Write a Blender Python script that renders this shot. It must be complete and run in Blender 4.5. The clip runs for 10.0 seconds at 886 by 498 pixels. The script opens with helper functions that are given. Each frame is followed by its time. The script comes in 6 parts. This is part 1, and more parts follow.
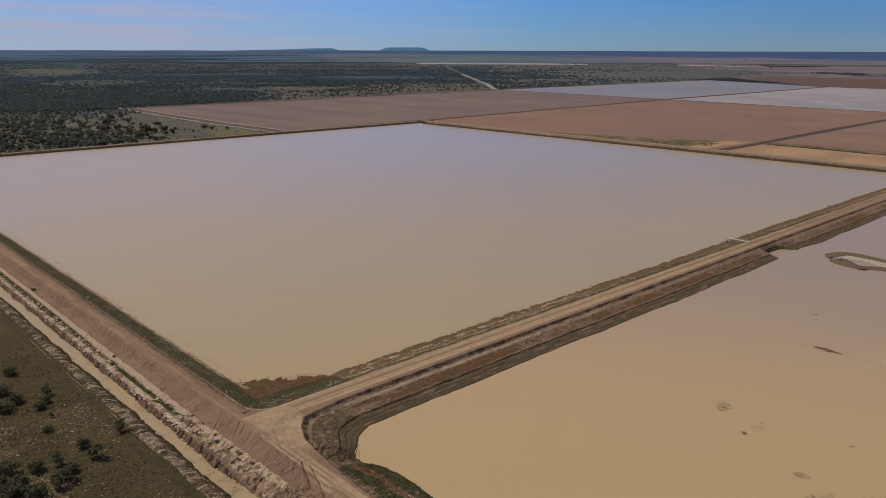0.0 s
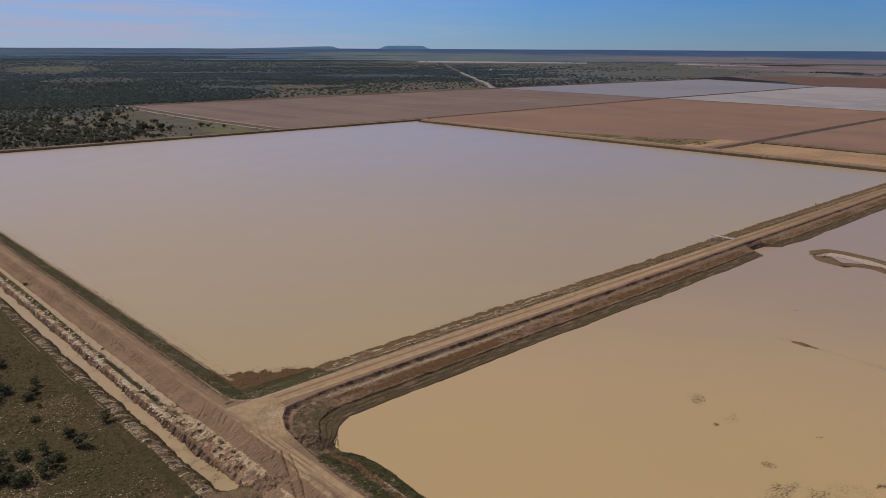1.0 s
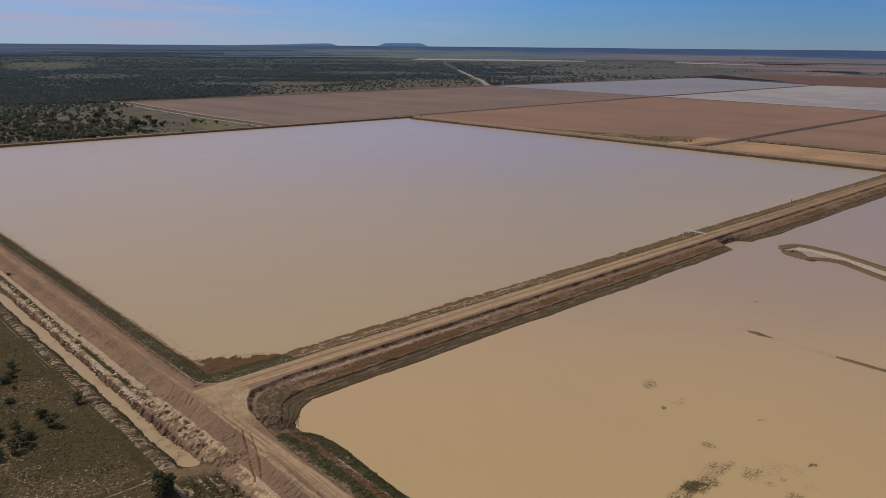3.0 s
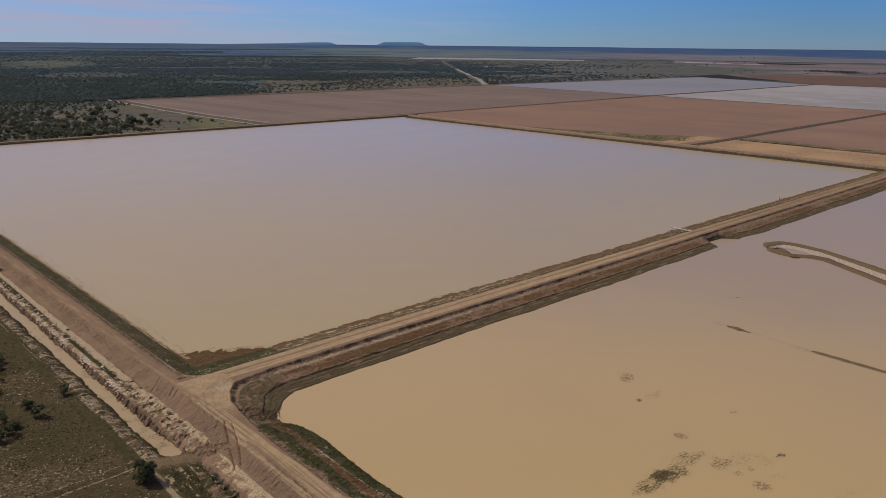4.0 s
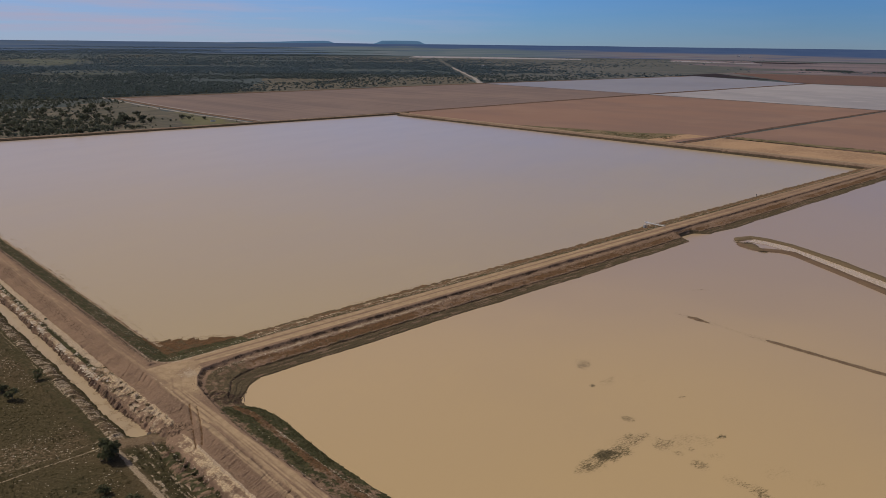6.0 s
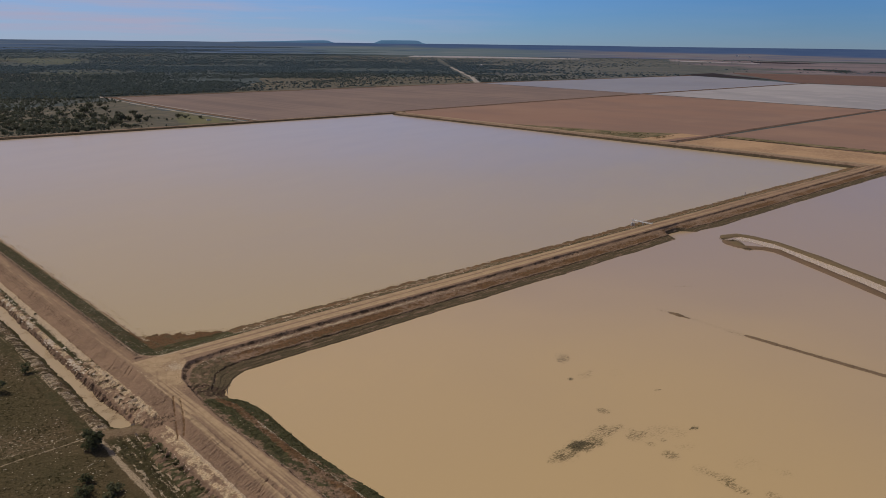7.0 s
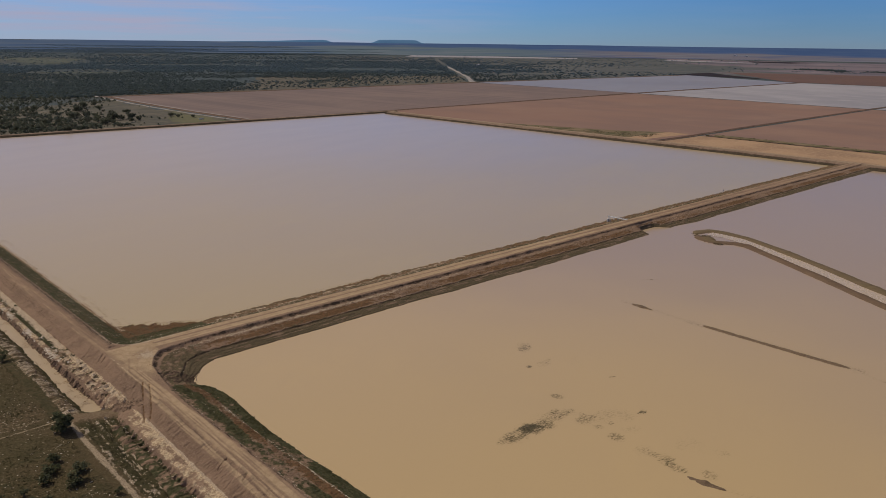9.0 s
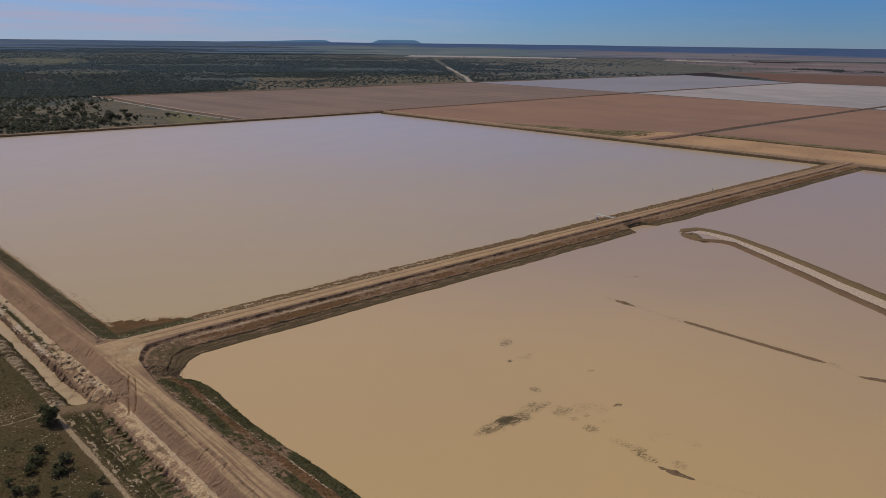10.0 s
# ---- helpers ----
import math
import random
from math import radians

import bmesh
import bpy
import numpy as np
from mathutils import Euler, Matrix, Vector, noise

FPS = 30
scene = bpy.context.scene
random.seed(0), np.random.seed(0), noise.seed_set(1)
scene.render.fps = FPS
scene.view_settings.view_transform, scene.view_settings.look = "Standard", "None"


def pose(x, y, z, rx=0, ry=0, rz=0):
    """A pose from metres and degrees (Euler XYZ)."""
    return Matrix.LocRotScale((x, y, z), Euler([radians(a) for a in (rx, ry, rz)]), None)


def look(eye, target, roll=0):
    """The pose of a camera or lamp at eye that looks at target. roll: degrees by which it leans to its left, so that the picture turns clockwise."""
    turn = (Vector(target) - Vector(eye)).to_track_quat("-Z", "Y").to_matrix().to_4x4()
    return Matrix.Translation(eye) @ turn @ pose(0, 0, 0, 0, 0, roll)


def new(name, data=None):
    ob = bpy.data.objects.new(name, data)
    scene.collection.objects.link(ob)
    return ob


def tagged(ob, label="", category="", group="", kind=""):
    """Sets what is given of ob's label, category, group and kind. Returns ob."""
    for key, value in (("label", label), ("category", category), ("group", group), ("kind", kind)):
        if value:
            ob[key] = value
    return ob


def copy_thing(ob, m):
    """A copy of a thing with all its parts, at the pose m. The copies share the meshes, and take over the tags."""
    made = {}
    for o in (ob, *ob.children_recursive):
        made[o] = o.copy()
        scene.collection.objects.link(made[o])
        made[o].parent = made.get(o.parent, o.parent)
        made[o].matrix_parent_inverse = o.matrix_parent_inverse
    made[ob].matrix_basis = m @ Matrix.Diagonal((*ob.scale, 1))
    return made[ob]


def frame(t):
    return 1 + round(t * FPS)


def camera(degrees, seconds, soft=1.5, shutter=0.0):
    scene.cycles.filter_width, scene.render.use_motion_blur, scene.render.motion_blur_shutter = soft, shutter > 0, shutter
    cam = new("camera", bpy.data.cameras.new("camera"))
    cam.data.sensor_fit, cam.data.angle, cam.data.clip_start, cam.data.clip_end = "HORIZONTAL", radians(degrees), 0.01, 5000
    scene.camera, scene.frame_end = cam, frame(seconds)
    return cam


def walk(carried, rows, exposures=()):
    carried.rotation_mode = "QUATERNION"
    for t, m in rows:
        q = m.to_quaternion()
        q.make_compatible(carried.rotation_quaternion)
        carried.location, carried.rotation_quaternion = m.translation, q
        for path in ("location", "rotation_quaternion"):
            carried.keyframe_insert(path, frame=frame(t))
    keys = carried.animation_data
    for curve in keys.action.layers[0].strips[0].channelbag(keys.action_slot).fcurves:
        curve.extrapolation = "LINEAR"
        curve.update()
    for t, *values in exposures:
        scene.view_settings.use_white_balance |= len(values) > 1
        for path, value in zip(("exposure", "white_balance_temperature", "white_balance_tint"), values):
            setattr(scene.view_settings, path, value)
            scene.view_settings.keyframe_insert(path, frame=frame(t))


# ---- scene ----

# ---------------------------------------------------------------- camera
cam = camera(60.68, 10.0, 0.66)
PATH = [
    (0.0, -3.655, 21.550, 60.018, -42.832, -14.650, -0.116),
    (0.5, -3.344, 19.354, 60.053, -42.820, -14.707, -0.187),
    (1.0, -3.016, 17.170, 60.078, -42.814, -14.760, -0.253),
    (1.5, -2.675, 14.998, 60.094, -42.812, -14.809, -0.314),
    (2.0, -2.320, 12.837, 60.103, -42.815, -14.855, -0.370),
    (2.5, -1.954, 10.684, 60.104, -42.821, -14.896, -0.420),
    (3.0, -1.577, 8.539, 60.101, -42.830, -14.934, -0.465),
    (3.5, -1.192, 6.400, 60.092, -42.842, -14.968, -0.506),
    (4.0, -0.799, 4.265, 60.080, -42.855, -14.999, -0.542),
    (4.5, -0.401, 2.133, 60.066, -42.870, -15.027, -0.573),
    (5.0, 0.002, 0.002, 60.050, -42.886, -15.051, -0.600),
    (5.5, 0.409, -2.128, 60.034, -42.903, -15.072, -0.622),
    (6.0, 0.817, -4.261, 60.018, -42.920, -15.090, -0.640),
    (6.5, 1.225, -6.396, 60.004, -42.936, -15.106, -0.654),
    (7.0, 1.632, -8.535, 59.992, -42.951, -15.119, -0.664),
    (7.5, 2.037, -10.681, 59.984, -42.965, -15.129, -0.671),
    (8.0, 2.438, -12.834, 59.981, -42.977, -15.136, -0.673),
    (8.5, 2.834, -14.995, 59.984, -42.986, -15.141, -0.672),
    (9.0, 3.223, -17.168, 59.994, -42.992, -15.144, -0.668),
    (9.5, 3.604, -19.352, 60.011, -42.995, -15.145, -0.660),
    (10.0, 3.976, -21.549, 60.037, -42.994, -15.144, -0.649),
]
walk(cam, [(t, pose(x, y, z, 90 + pitch, roll, yaw)) for t, x, y, z, yaw, pitch, roll in PATH], [(0.0, 0.05), (5.0, 0.0), (10.0, -0.04)])

# ---------------------------------------------------------------- light
SUN_EL, SUN_ROT = radians(47), radians(-17)
scene.view_settings.exposure = 0.0
sun = new("sun", bpy.data.lights.new("sun", "SUN"))
sun.data.energy, sun.data.angle, sun.data.color = 2.75, radians(0.6), (1.0, 0.94, 0.82)
sun.matrix_world = look((0, 0, 200), Vector((0, 0, 200)) - Vector((math.sin(SUN_ROT) * math.cos(SUN_EL), math.cos(SUN_ROT) * math.cos(SUN_EL), math.sin(SUN_EL))))

world = bpy.data.worlds.new("world")
scene.world = world
world.use_nodes = True


def build_sky(nt):
    n, l = nt.nodes, nt.links
    n.clear()
    out = n.new("ShaderNodeOutputWorld")
    bg = n.new("ShaderNodeBackground")
    sky = n.new("ShaderNodeTexSky")
    sky.sky_type = "NISHITA"
    sky.sun_disc = False
    sky.sun_elevation, sky.sun_rotation = SUN_EL, SUN_ROT
    sky.altitude, sky.air_density, sky.dust_density, sky.ozone_density = 800, 1.0, 0.0, 4.0
    tint = n.new("ShaderNodeMix")
    tint.data_type, tint.blend_type = "RGBA", "MULTIPLY"
    tint.inputs[0].default_value = 1.0
    tint.inputs[7].default_value = (0.80, 0.84, 1.0, 1)
    geo = n.new("ShaderNodeTexCoord")
    sz = n.new("ShaderNodeSeparateXYZ")
    l.new(geo.outputs["Generated"], sz.inputs[0])
    low = n.new("ShaderNodeValToRGB")
    low.color_ramp.elements[0].position, low.color_ramp.elements[0].color = 0.0, (0.35, 0.52, 0.77, 1)
    low.color_ramp.elements[1].position, low.color_ramp.elements[1].color = 0.85, (2.1, 1.15, 0.62, 1)
    e = low.color_ramp.elements.new(0.075)
    e.color = (0.28, 0.57, 0.90, 1)
    e = low.color_ramp.elements.new(0.30)
    e.color = (0.43, 0.70, 1.05, 1)
    e = low.color_ramp.elements.new(0.52)
    e.color = (1.45, 1.0, 0.70, 1)
    l.new(sz.outputs["Z"], low.inputs[0])
    clear = n.new("ShaderNodeMix")
    clear.data_type, clear.blend_type = "RGBA", "MULTIPLY"
    clear.inputs[0].default_value = 1.0
    l.new(sky.outputs[0], tint.inputs[6])
    # thin high cloud: long level wisps
    tc = n.new("ShaderNodeTexCoord")
    mp = n.new("ShaderNodeMapping")
    mp.inputs["Rotation"].default_value = (0, 0, radians(-47))
    mp.inputs["Scale"].default_value = (1.6, 3.0, 34)
    nz = n.new("ShaderNodeTexNoise")
    nz.inputs["Scale"].default_value, nz.inputs["Detail"].default_value, nz.inputs["Roughness"].default_value = 1.7, 6, 0.6
    l.new(tc.outputs["Generated"], mp.inputs[0])
    l.new(mp.outputs[0], nz.inputs["Vector"])
    ramp = n.new("ShaderNodeValToRGB")
    ramp.color_ramp.elements[0].position, ramp.color_ramp.elements[1].position = 0.42, 0.60
    ramp.color_ramp.elements[0].color = (0.45, 0.45, 0.45, 1)
    l.new(nz.outputs[0], ramp.inputs[0])
    # more of it over the woods than over the fields
    sep = n.new("ShaderNodeSeparateXYZ")
    l.new(tc.outputs["Generated"], sep.inputs[0])
    side = n.new("ShaderNodeMath")
    side.operation = "SUBTRACT"
    l.new(sep.outputs["Y"], side.inputs[0])
    l.new(sep.outputs["X"], side.inputs[1])
    mr = n.new("ShaderNodeMapRange")
    mr.inputs["From Min"].default_value, mr.inputs["From Max"].default_value = -0.12, 0.58
    mr.inputs["To Min"].default_value, mr.inputs["To Max"].default_value = 0.06, 1.0
    l.new(side.outputs[0], mr.inputs[0])
    mul = n.new("ShaderNodeMath")
    mul.operation = "MULTIPLY"
    l.new(ramp.outputs[0], mul.inputs[0])
    l.new(mr.outputs[0], mul.inputs[1])
    mul2 = n.new("ShaderNodeMath")
    mul2.operation = "MULTIPLY"
    mul2.inputs[1].default_value = 1.0
    l.new(mul.outputs[0], mul2.inputs[0])
    mix = n.new("ShaderNodeMix")
    mix.data_type = "RGBA"
    mix.inputs[7].default_value = (3.55, 3.62, 4.95, 1)
    l.new(mul2.outputs[0], mix.inputs[0])
    l.new(tint.outputs[2], clear.inputs[6])
    l.new(low.outputs[0], clear.inputs[7])
    dim = n.new("ShaderNodeMapRange")
    dim.inputs["From Min"].default_value, dim.inputs["From Max"].default_value = -0.55, 0.2
    dim.inputs["To Min"].default_value, dim.inputs["To Max"].default_value = 0.80, 1.0
    l.new(side.outputs[0], dim.inputs[0])
    deep = n.new("ShaderNodeMix")
    deep.data_type, deep.blend_type = "RGBA", "MULTIPLY"
    deep.inputs[0].default_value = 1.0
    l.new(clear.outputs[2], deep.inputs[6])
    l.new(dim.outputs[0], deep.inputs[7])
    l.new(deep.outputs[2], mix.inputs[6])
    l.new(mix.outputs[2], bg.inputs[0])
    bg.inputs[1].default_value = 0.105
    l.new(bg.outputs[0], out.inputs[0])


build_sky(world.node_tree)


# ---------------------------------------------------------------- materials
def nodes_of(name):
    m = bpy.data.materials.new(name)
    m.use_nodes = True
    nt = m.node_tree
    return m, nt, nt.nodes["Principled BSDF"]


def rgba(c):
    return (c[0], c[1], c[2], 1.0)


def noise_node(nt, scale, detail=5, rough=0.6, stretch=None, turn=0.0):
    tc = nt.nodes.new("ShaderNodeTexCoord")
    nz = nt.nodes.new("ShaderNodeTexNoise")
    nz.inputs["Scale"].default_value, nz.inputs["Detail"].default_value, nz.inputs["Roughness"].default_value = scale, detail, rough
    if stretch:
        mp = nt.nodes.new("ShaderNodeMapping")
        mp.vector_type = "TEXTURE"
        mp.inputs["Scale"].default_value = [1 / q for q in stretch]
        mp.inputs["Rotation"].default_value = (0, 0, radians(turn))
        nt.links.new(tc.outputs["Object"], mp.inputs[0])
        nt.links.new(mp.outputs[0], nz.inputs["Vector"])
    else:
        nt.links.new(tc.outputs["Object"], nz.inputs["Vector"])
    return nz.outputs[0]


def mix_col(nt, fac, a, b, blend="MIX"):
    m = nt.nodes.new("ShaderNodeMix")
    m.data_type, m.blend_type = "RGBA", blend
    for sock, val in ((m.inputs[0], fac), (m.inputs[6], a), (m.inputs[7], b)):
        if isinstance(val, (tuple, list)):
            sock.default_value = rgba(val)
        elif isinstance(val, (int, float)):
            sock.default_value = val
        else:
            nt.links.new(val, sock)
    return m.outputs[2]


def map_range(nt, val, a, b, c=0.0, d=1.0):
    m = nt.nodes.new("ShaderNodeMapRange")
    m.interpolation_type = "SMOOTHSTEP"
    nt.links.new(val, m.inputs[0])
    for i, v in enumerate((a, b, c, d)):
        m.inputs[1 + i].default_value = v
    return m.outputs[0]


def math_node(nt, op, a, b):
    m = nt.nodes.new("ShaderNodeMath")
    m.operation = op
    for sock, val in ((m.inputs[0], a), (m.inputs[1], b)):
        if isinstance(val, (int, float)):
            sock.default_value = val
        else:
            nt.links.new(val, sock)
    return m.outputs[0]


def add_bump(nt, bsdf, height, strength, dist):
    b = nt.nodes.new("ShaderNodeBump")
    b.inputs["Strength"].default_value, b.inputs["Distance"].default_value = strength, dist
    nt.links.new(height, b.inputs["Height"])
    nt.links.new(b.outputs[0], bsdf.inputs["Normal"])


def earth(name, a, b, c, big=0.05, small=1.2, rough=0.95, bump=0.5, dist=0.1, layers=(), stretch=None, turn=0.0, scraped=0.0, more=()):
    """Earth of three tones; layers: (channel of the mesh's cover masks, tone, tone) laid over it with ragged edges."""
    m, nt, bsdf = nodes_of(name)
    nb = noise_node(nt, big, 4, 0.55, stretch, turn)
    ns = noise_node(nt, small, 6, 0.65)
    col = mix_col(nt, map_range(nt, nb, 0.35, 0.65), a, b)
    col = mix_col(nt, map_range(nt, ns, 0.45, 0.75), col, c)
    if layers:
        at = nt.nodes.new("ShaderNodeAttribute")
        at.attribute_name = "cover"
        sp = nt.nodes.new("ShaderNodeSeparateColor")
        nt.links.new(at.outputs["Color"], sp.inputs[0])
        chan = {"r": sp.outputs[0], "g": sp.outputs[1], "b": sp.outputs[2], "a": at.outputs["Alpha"]}
        for ch, c1, c2, sc in layers:
            nz = noise_node(nt, sc, 6, 0.7)
            ragged = math_node(nt, "ADD", chan[ch], map_range(nt, nz, 0.2, 0.8, -0.45, 0.45))
            tone = mix_col(nt, map_range(nt, noise_node(nt, sc * 2.3, 4, 0.6), 0.38, 0.66), c1, c2)
            if ch == "a":
                ragged = math_node(nt, "ADD", chan[ch], map_range(nt, nz, 0.2, 0.8, -0.15, 0.15))
            col = mix_col(nt, map_range(nt, ragged, 0.3 if ch != "a" else 0.1, 0.7 if ch != "a" else 0.95), col, tone)
    if more:
        at2 = nt.nodes.new("ShaderNodeAttribute")
        at2.attribute_name = "cover_more"
        sp2 = nt.nodes.new("ShaderNodeSeparateColor")
        nt.links.new(at2.outputs["Color"], sp2.inputs[0])
        for k, (c1, c2, sc, ragged_by) in enumerate(more):
            nz = noise_node(nt, sc, 6, 0.7)
            ragged = math_node(nt, "ADD", sp2.outputs[k], map_range(nt, nz, 0.2, 0.8, -ragged_by, ragged_by))
            tone = mix_col(nt, map_range(nt, noise_node(nt, sc * 2.7, 4, 0.65), 0.38, 0.64), c1, c2)
            col = mix_col(nt, map_range(nt, ragged, 0.28, 0.72), col, tone)
    nt.links.new(col, bsdf.inputs["Base Color"])
    bsdf.inputs["Roughness"].default_value = rough
    bsdf.inputs["Specular IOR Level"].default_value = 0.04
    relief = ns
    if scraped:
        marks = noise_node(nt, 1.0, 3, 0.6, (0.22, 3.2, 0.25), 20)
        keep = at2.outputs["Alpha"]
        relief = math_node(nt, "ADD", ns, math_node(nt, "MULTIPLY", math_node(nt, "MULTIPLY", marks, keep), scraped))
    add_bump(nt, bsdf, relief, bump, dist)
    return m


def plain(name, a, b, scale=3.0, rough=0.7, metal=0.0, bump=0.2, dist=0.02):
    m, nt, bsdf = nodes_of(name)
    nz = noise_node(nt, scale, 5, 0.6)
    nt.links.new(mix_col(nt, map_range(nt, nz, 0.35, 0.65), a, b), bsdf.inputs["Base Color"])
    bsdf.inputs["Roughness"].default_value, bsdf.inputs["Metallic"].default_value = rough, metal
    add_bump(nt, bsdf, nz, bump, dist)
    return m


def leafy(name, a, b, c, per_object=False, thinness=0.4):
    m, nt, bsdf = nodes_of(name)
    g = nt.nodes.new("ShaderNodeNewGeometry")
    r = g.outputs["Random Per Island"]
    col = mix_col(nt, map_range(nt, r, 0.0, 0.7), a, b)
    col = mix_col(nt, map_range(nt, r, 0.75, 1.0), col, c)
    if per_object:
        oi = nt.nodes.new("ShaderNodeObjectInfo")
        col = mix_col(nt, map_range(nt, oi.outputs["Random"], 0, 1, 0.0, 0.45), col, c)
    nt.links.new(col, bsdf.inputs["Base Color"])
    bsdf.inputs["Roughness"].default_value = 0.8
    bsdf.inputs["Specular IOR Level"].default_value = 0.2
    thin = nt.nodes.new("ShaderNodeBsdfTranslucent")
    nt.links.new(col, thin.inputs[0])
    both = nt.nodes.new("ShaderNodeMixShader")
    both.inputs[0].default_value = thinness
    nt.links.new(bsdf.outputs[0], both.inputs[1])
    nt.links.new(thin.outputs[0], both.inputs[2])
    nt.links.new(both.outputs[0], nt.nodes["Material Output"].inputs[0])
    return m


def muddy(name, a, b, c, rough=0.22, scale=0.006, gloss=0.5, weed=(), drift=()):
    """Silt-laden water: an opaque body colour under a wind-rippled surface; drift: along an axis, from one place to
    another, the body colour turns to another tone.
    """
    m, nt, bsdf = nodes_of(name)
    nb = noise_node(nt, scale, 4, 0.55)
    nm = noise_node(nt, scale * 5, 4, 0.6, (1, 2.5, 1), 25)
    col = mix_col(nt, map_range(nt, nb, 0.35, 0.68), a, b)
    col = mix_col(nt, map_range(nt, nm, 0.5, 0.85, 0, 0.5), col, c)
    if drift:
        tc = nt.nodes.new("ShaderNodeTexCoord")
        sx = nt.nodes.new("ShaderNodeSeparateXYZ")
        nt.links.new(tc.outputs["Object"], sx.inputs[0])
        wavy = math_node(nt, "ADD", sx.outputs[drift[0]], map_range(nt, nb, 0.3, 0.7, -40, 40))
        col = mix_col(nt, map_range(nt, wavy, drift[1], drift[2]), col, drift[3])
    if weed:
        at = nt.nodes.new("ShaderNodeAttribute")
        at.attribute_name = "cover"
        sp = nt.nodes.new("ShaderNodeSeparateColor")
        nt.links.new(at.outputs["Color"], sp.inputs[0])
        strands = noise_node(nt, 1.6, 5, 0.7, (0.8, 1.9, 1), -6)
        fine = noise_node(nt, 3.2, 4, 0.7)
        m1 = math_node(nt, "ADD", sp.outputs[0], map_range(nt, strands, 0.25, 0.75, -0.42, 0.42))
        m2 = math_node(nt, "ADD", m1, map_range(nt, fine, 0.25, 0.75, -0.25, 0.25))
        keep = map_range(nt, sp.outputs[0], 0.02, 0.25)
        col = mix_col(nt, math_node(nt, "MULTIPLY", map_range(nt, m2, 0.0, 0.88), keep), col, mix_col(nt, map_range(nt, fine, 0.4, 0.6), weed[0], weed[1]))
    nt.links.new(col, bsdf.inputs["Base Color"])
    bsdf.inputs["IOR"].default_value = 1.33
    nr = noise_node(nt, scale * 3, 3, 0.5, (1, 3, 1), 25)
    nt.links.new(map_range(nt, nr, 0.3, 0.7, rough, rough + 0.025), bsdf.inputs["Roughness"])
    bsdf.inputs["Specular IOR Level"].default_value = gloss
    return m


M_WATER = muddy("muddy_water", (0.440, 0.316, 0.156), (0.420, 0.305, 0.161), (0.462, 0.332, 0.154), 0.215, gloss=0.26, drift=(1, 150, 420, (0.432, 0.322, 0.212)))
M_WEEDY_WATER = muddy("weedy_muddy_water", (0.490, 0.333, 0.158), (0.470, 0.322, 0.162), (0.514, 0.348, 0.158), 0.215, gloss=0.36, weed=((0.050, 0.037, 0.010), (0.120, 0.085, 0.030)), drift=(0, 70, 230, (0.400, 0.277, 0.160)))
M_DITCH = muddy("ditch_water", (0.385, 0.270, 0.145), (0.41, 0.288, 0.152), (0.34, 0.24, 0.13), 0.35, 0.1, 0.35)
M_PALE_WATER = muddy("pale_shallow_water", (0.27, 0.235, 0.215), (0.24, 0.21, 0.195), (0.30, 0.265, 0.24), 0.45, 0.004, 0.25)
M_SALT = earth("dry_white_silt", (0.335, 0.298, 0.285), (0.275, 0.247, 0.242), (0.37, 0.328, 0.31), 0.012, 0.02, 0.8, 0.1, 0.05, stretch=(1, 0.2, 1), turn=-25)
# the alpha layer is far ground, with distance haze put into its blue-grey tones
M_GROUND = earth("plain_grass", (0.074, 0.056, 0.026), (0.098, 0.067, 0.034), (0.150, 0.112, 0.058), 0.06, 2.6, bump=1.0, dist=0.3, layers=(
    ("r", (0.056, 0.047, 0.021), (0.078, 0.062, 0.030), 0.8), ("g", (0.17, 0.112, 0.064), (0.23, 0.16, 0.095), 1.6),
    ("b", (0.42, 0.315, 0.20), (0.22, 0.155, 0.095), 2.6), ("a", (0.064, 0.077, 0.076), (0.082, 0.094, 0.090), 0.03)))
M_BANK = earth("bank_earth", (0.272, 0.170, 0.106), (0.216, 0.135, 0.085), (0.330, 0.218, 0.138), 0.15, 3.2, bump=1.0, dist=0.25, scraped=1.3, layers=(
    ("a", (0.455, 0.312, 0.178), (0.38, 0.256, 0.146), 0.35), ("b", (0.60, 0.445, 0.27), (0.31, 0.20, 0.112), 1.5),
    ("g", (0.175, 0.092, 0.044), (0.128, 0.076, 0.037), 0.9), ("r", (0.056, 0.054, 0.024), (0.094, 0.079, 0.038), 1.1)),
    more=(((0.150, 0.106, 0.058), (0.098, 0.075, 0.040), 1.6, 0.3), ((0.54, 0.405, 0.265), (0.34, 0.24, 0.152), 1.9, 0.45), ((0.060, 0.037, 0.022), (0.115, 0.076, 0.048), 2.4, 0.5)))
M_FIELD = earth("bare_brown_soil", (0.215, 0.150, 0.122), (0.170, 0.124, 0.106), (0.235, 0.164, 0.130), 0.14, 0.008, bump=0.0, stretch=(1, 0.015, 1), turn=2)
M_FIELD_RED = earth("bare_red_soil", (0.258, 0.152, 0.107), (0.226, 0.139, 0.104), (0.282, 0.172, 0.120), 0.02, 0.01, bump=0.0, stretch=(1, 0.3, 1), turn=2)
M_SAND = earth("tan_sandy_soil", (0.40, 0.248, 0.138), (0.30, 0.185, 0.108), (0.44, 0.285, 0.165), 0.03, 0.4, bump=0.3)
# mauve soil, its base colour lightened and blued for the haze before it
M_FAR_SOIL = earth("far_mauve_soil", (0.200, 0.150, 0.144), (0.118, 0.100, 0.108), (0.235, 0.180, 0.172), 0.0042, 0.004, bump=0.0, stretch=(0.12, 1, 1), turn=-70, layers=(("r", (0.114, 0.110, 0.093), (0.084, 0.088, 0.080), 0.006),))
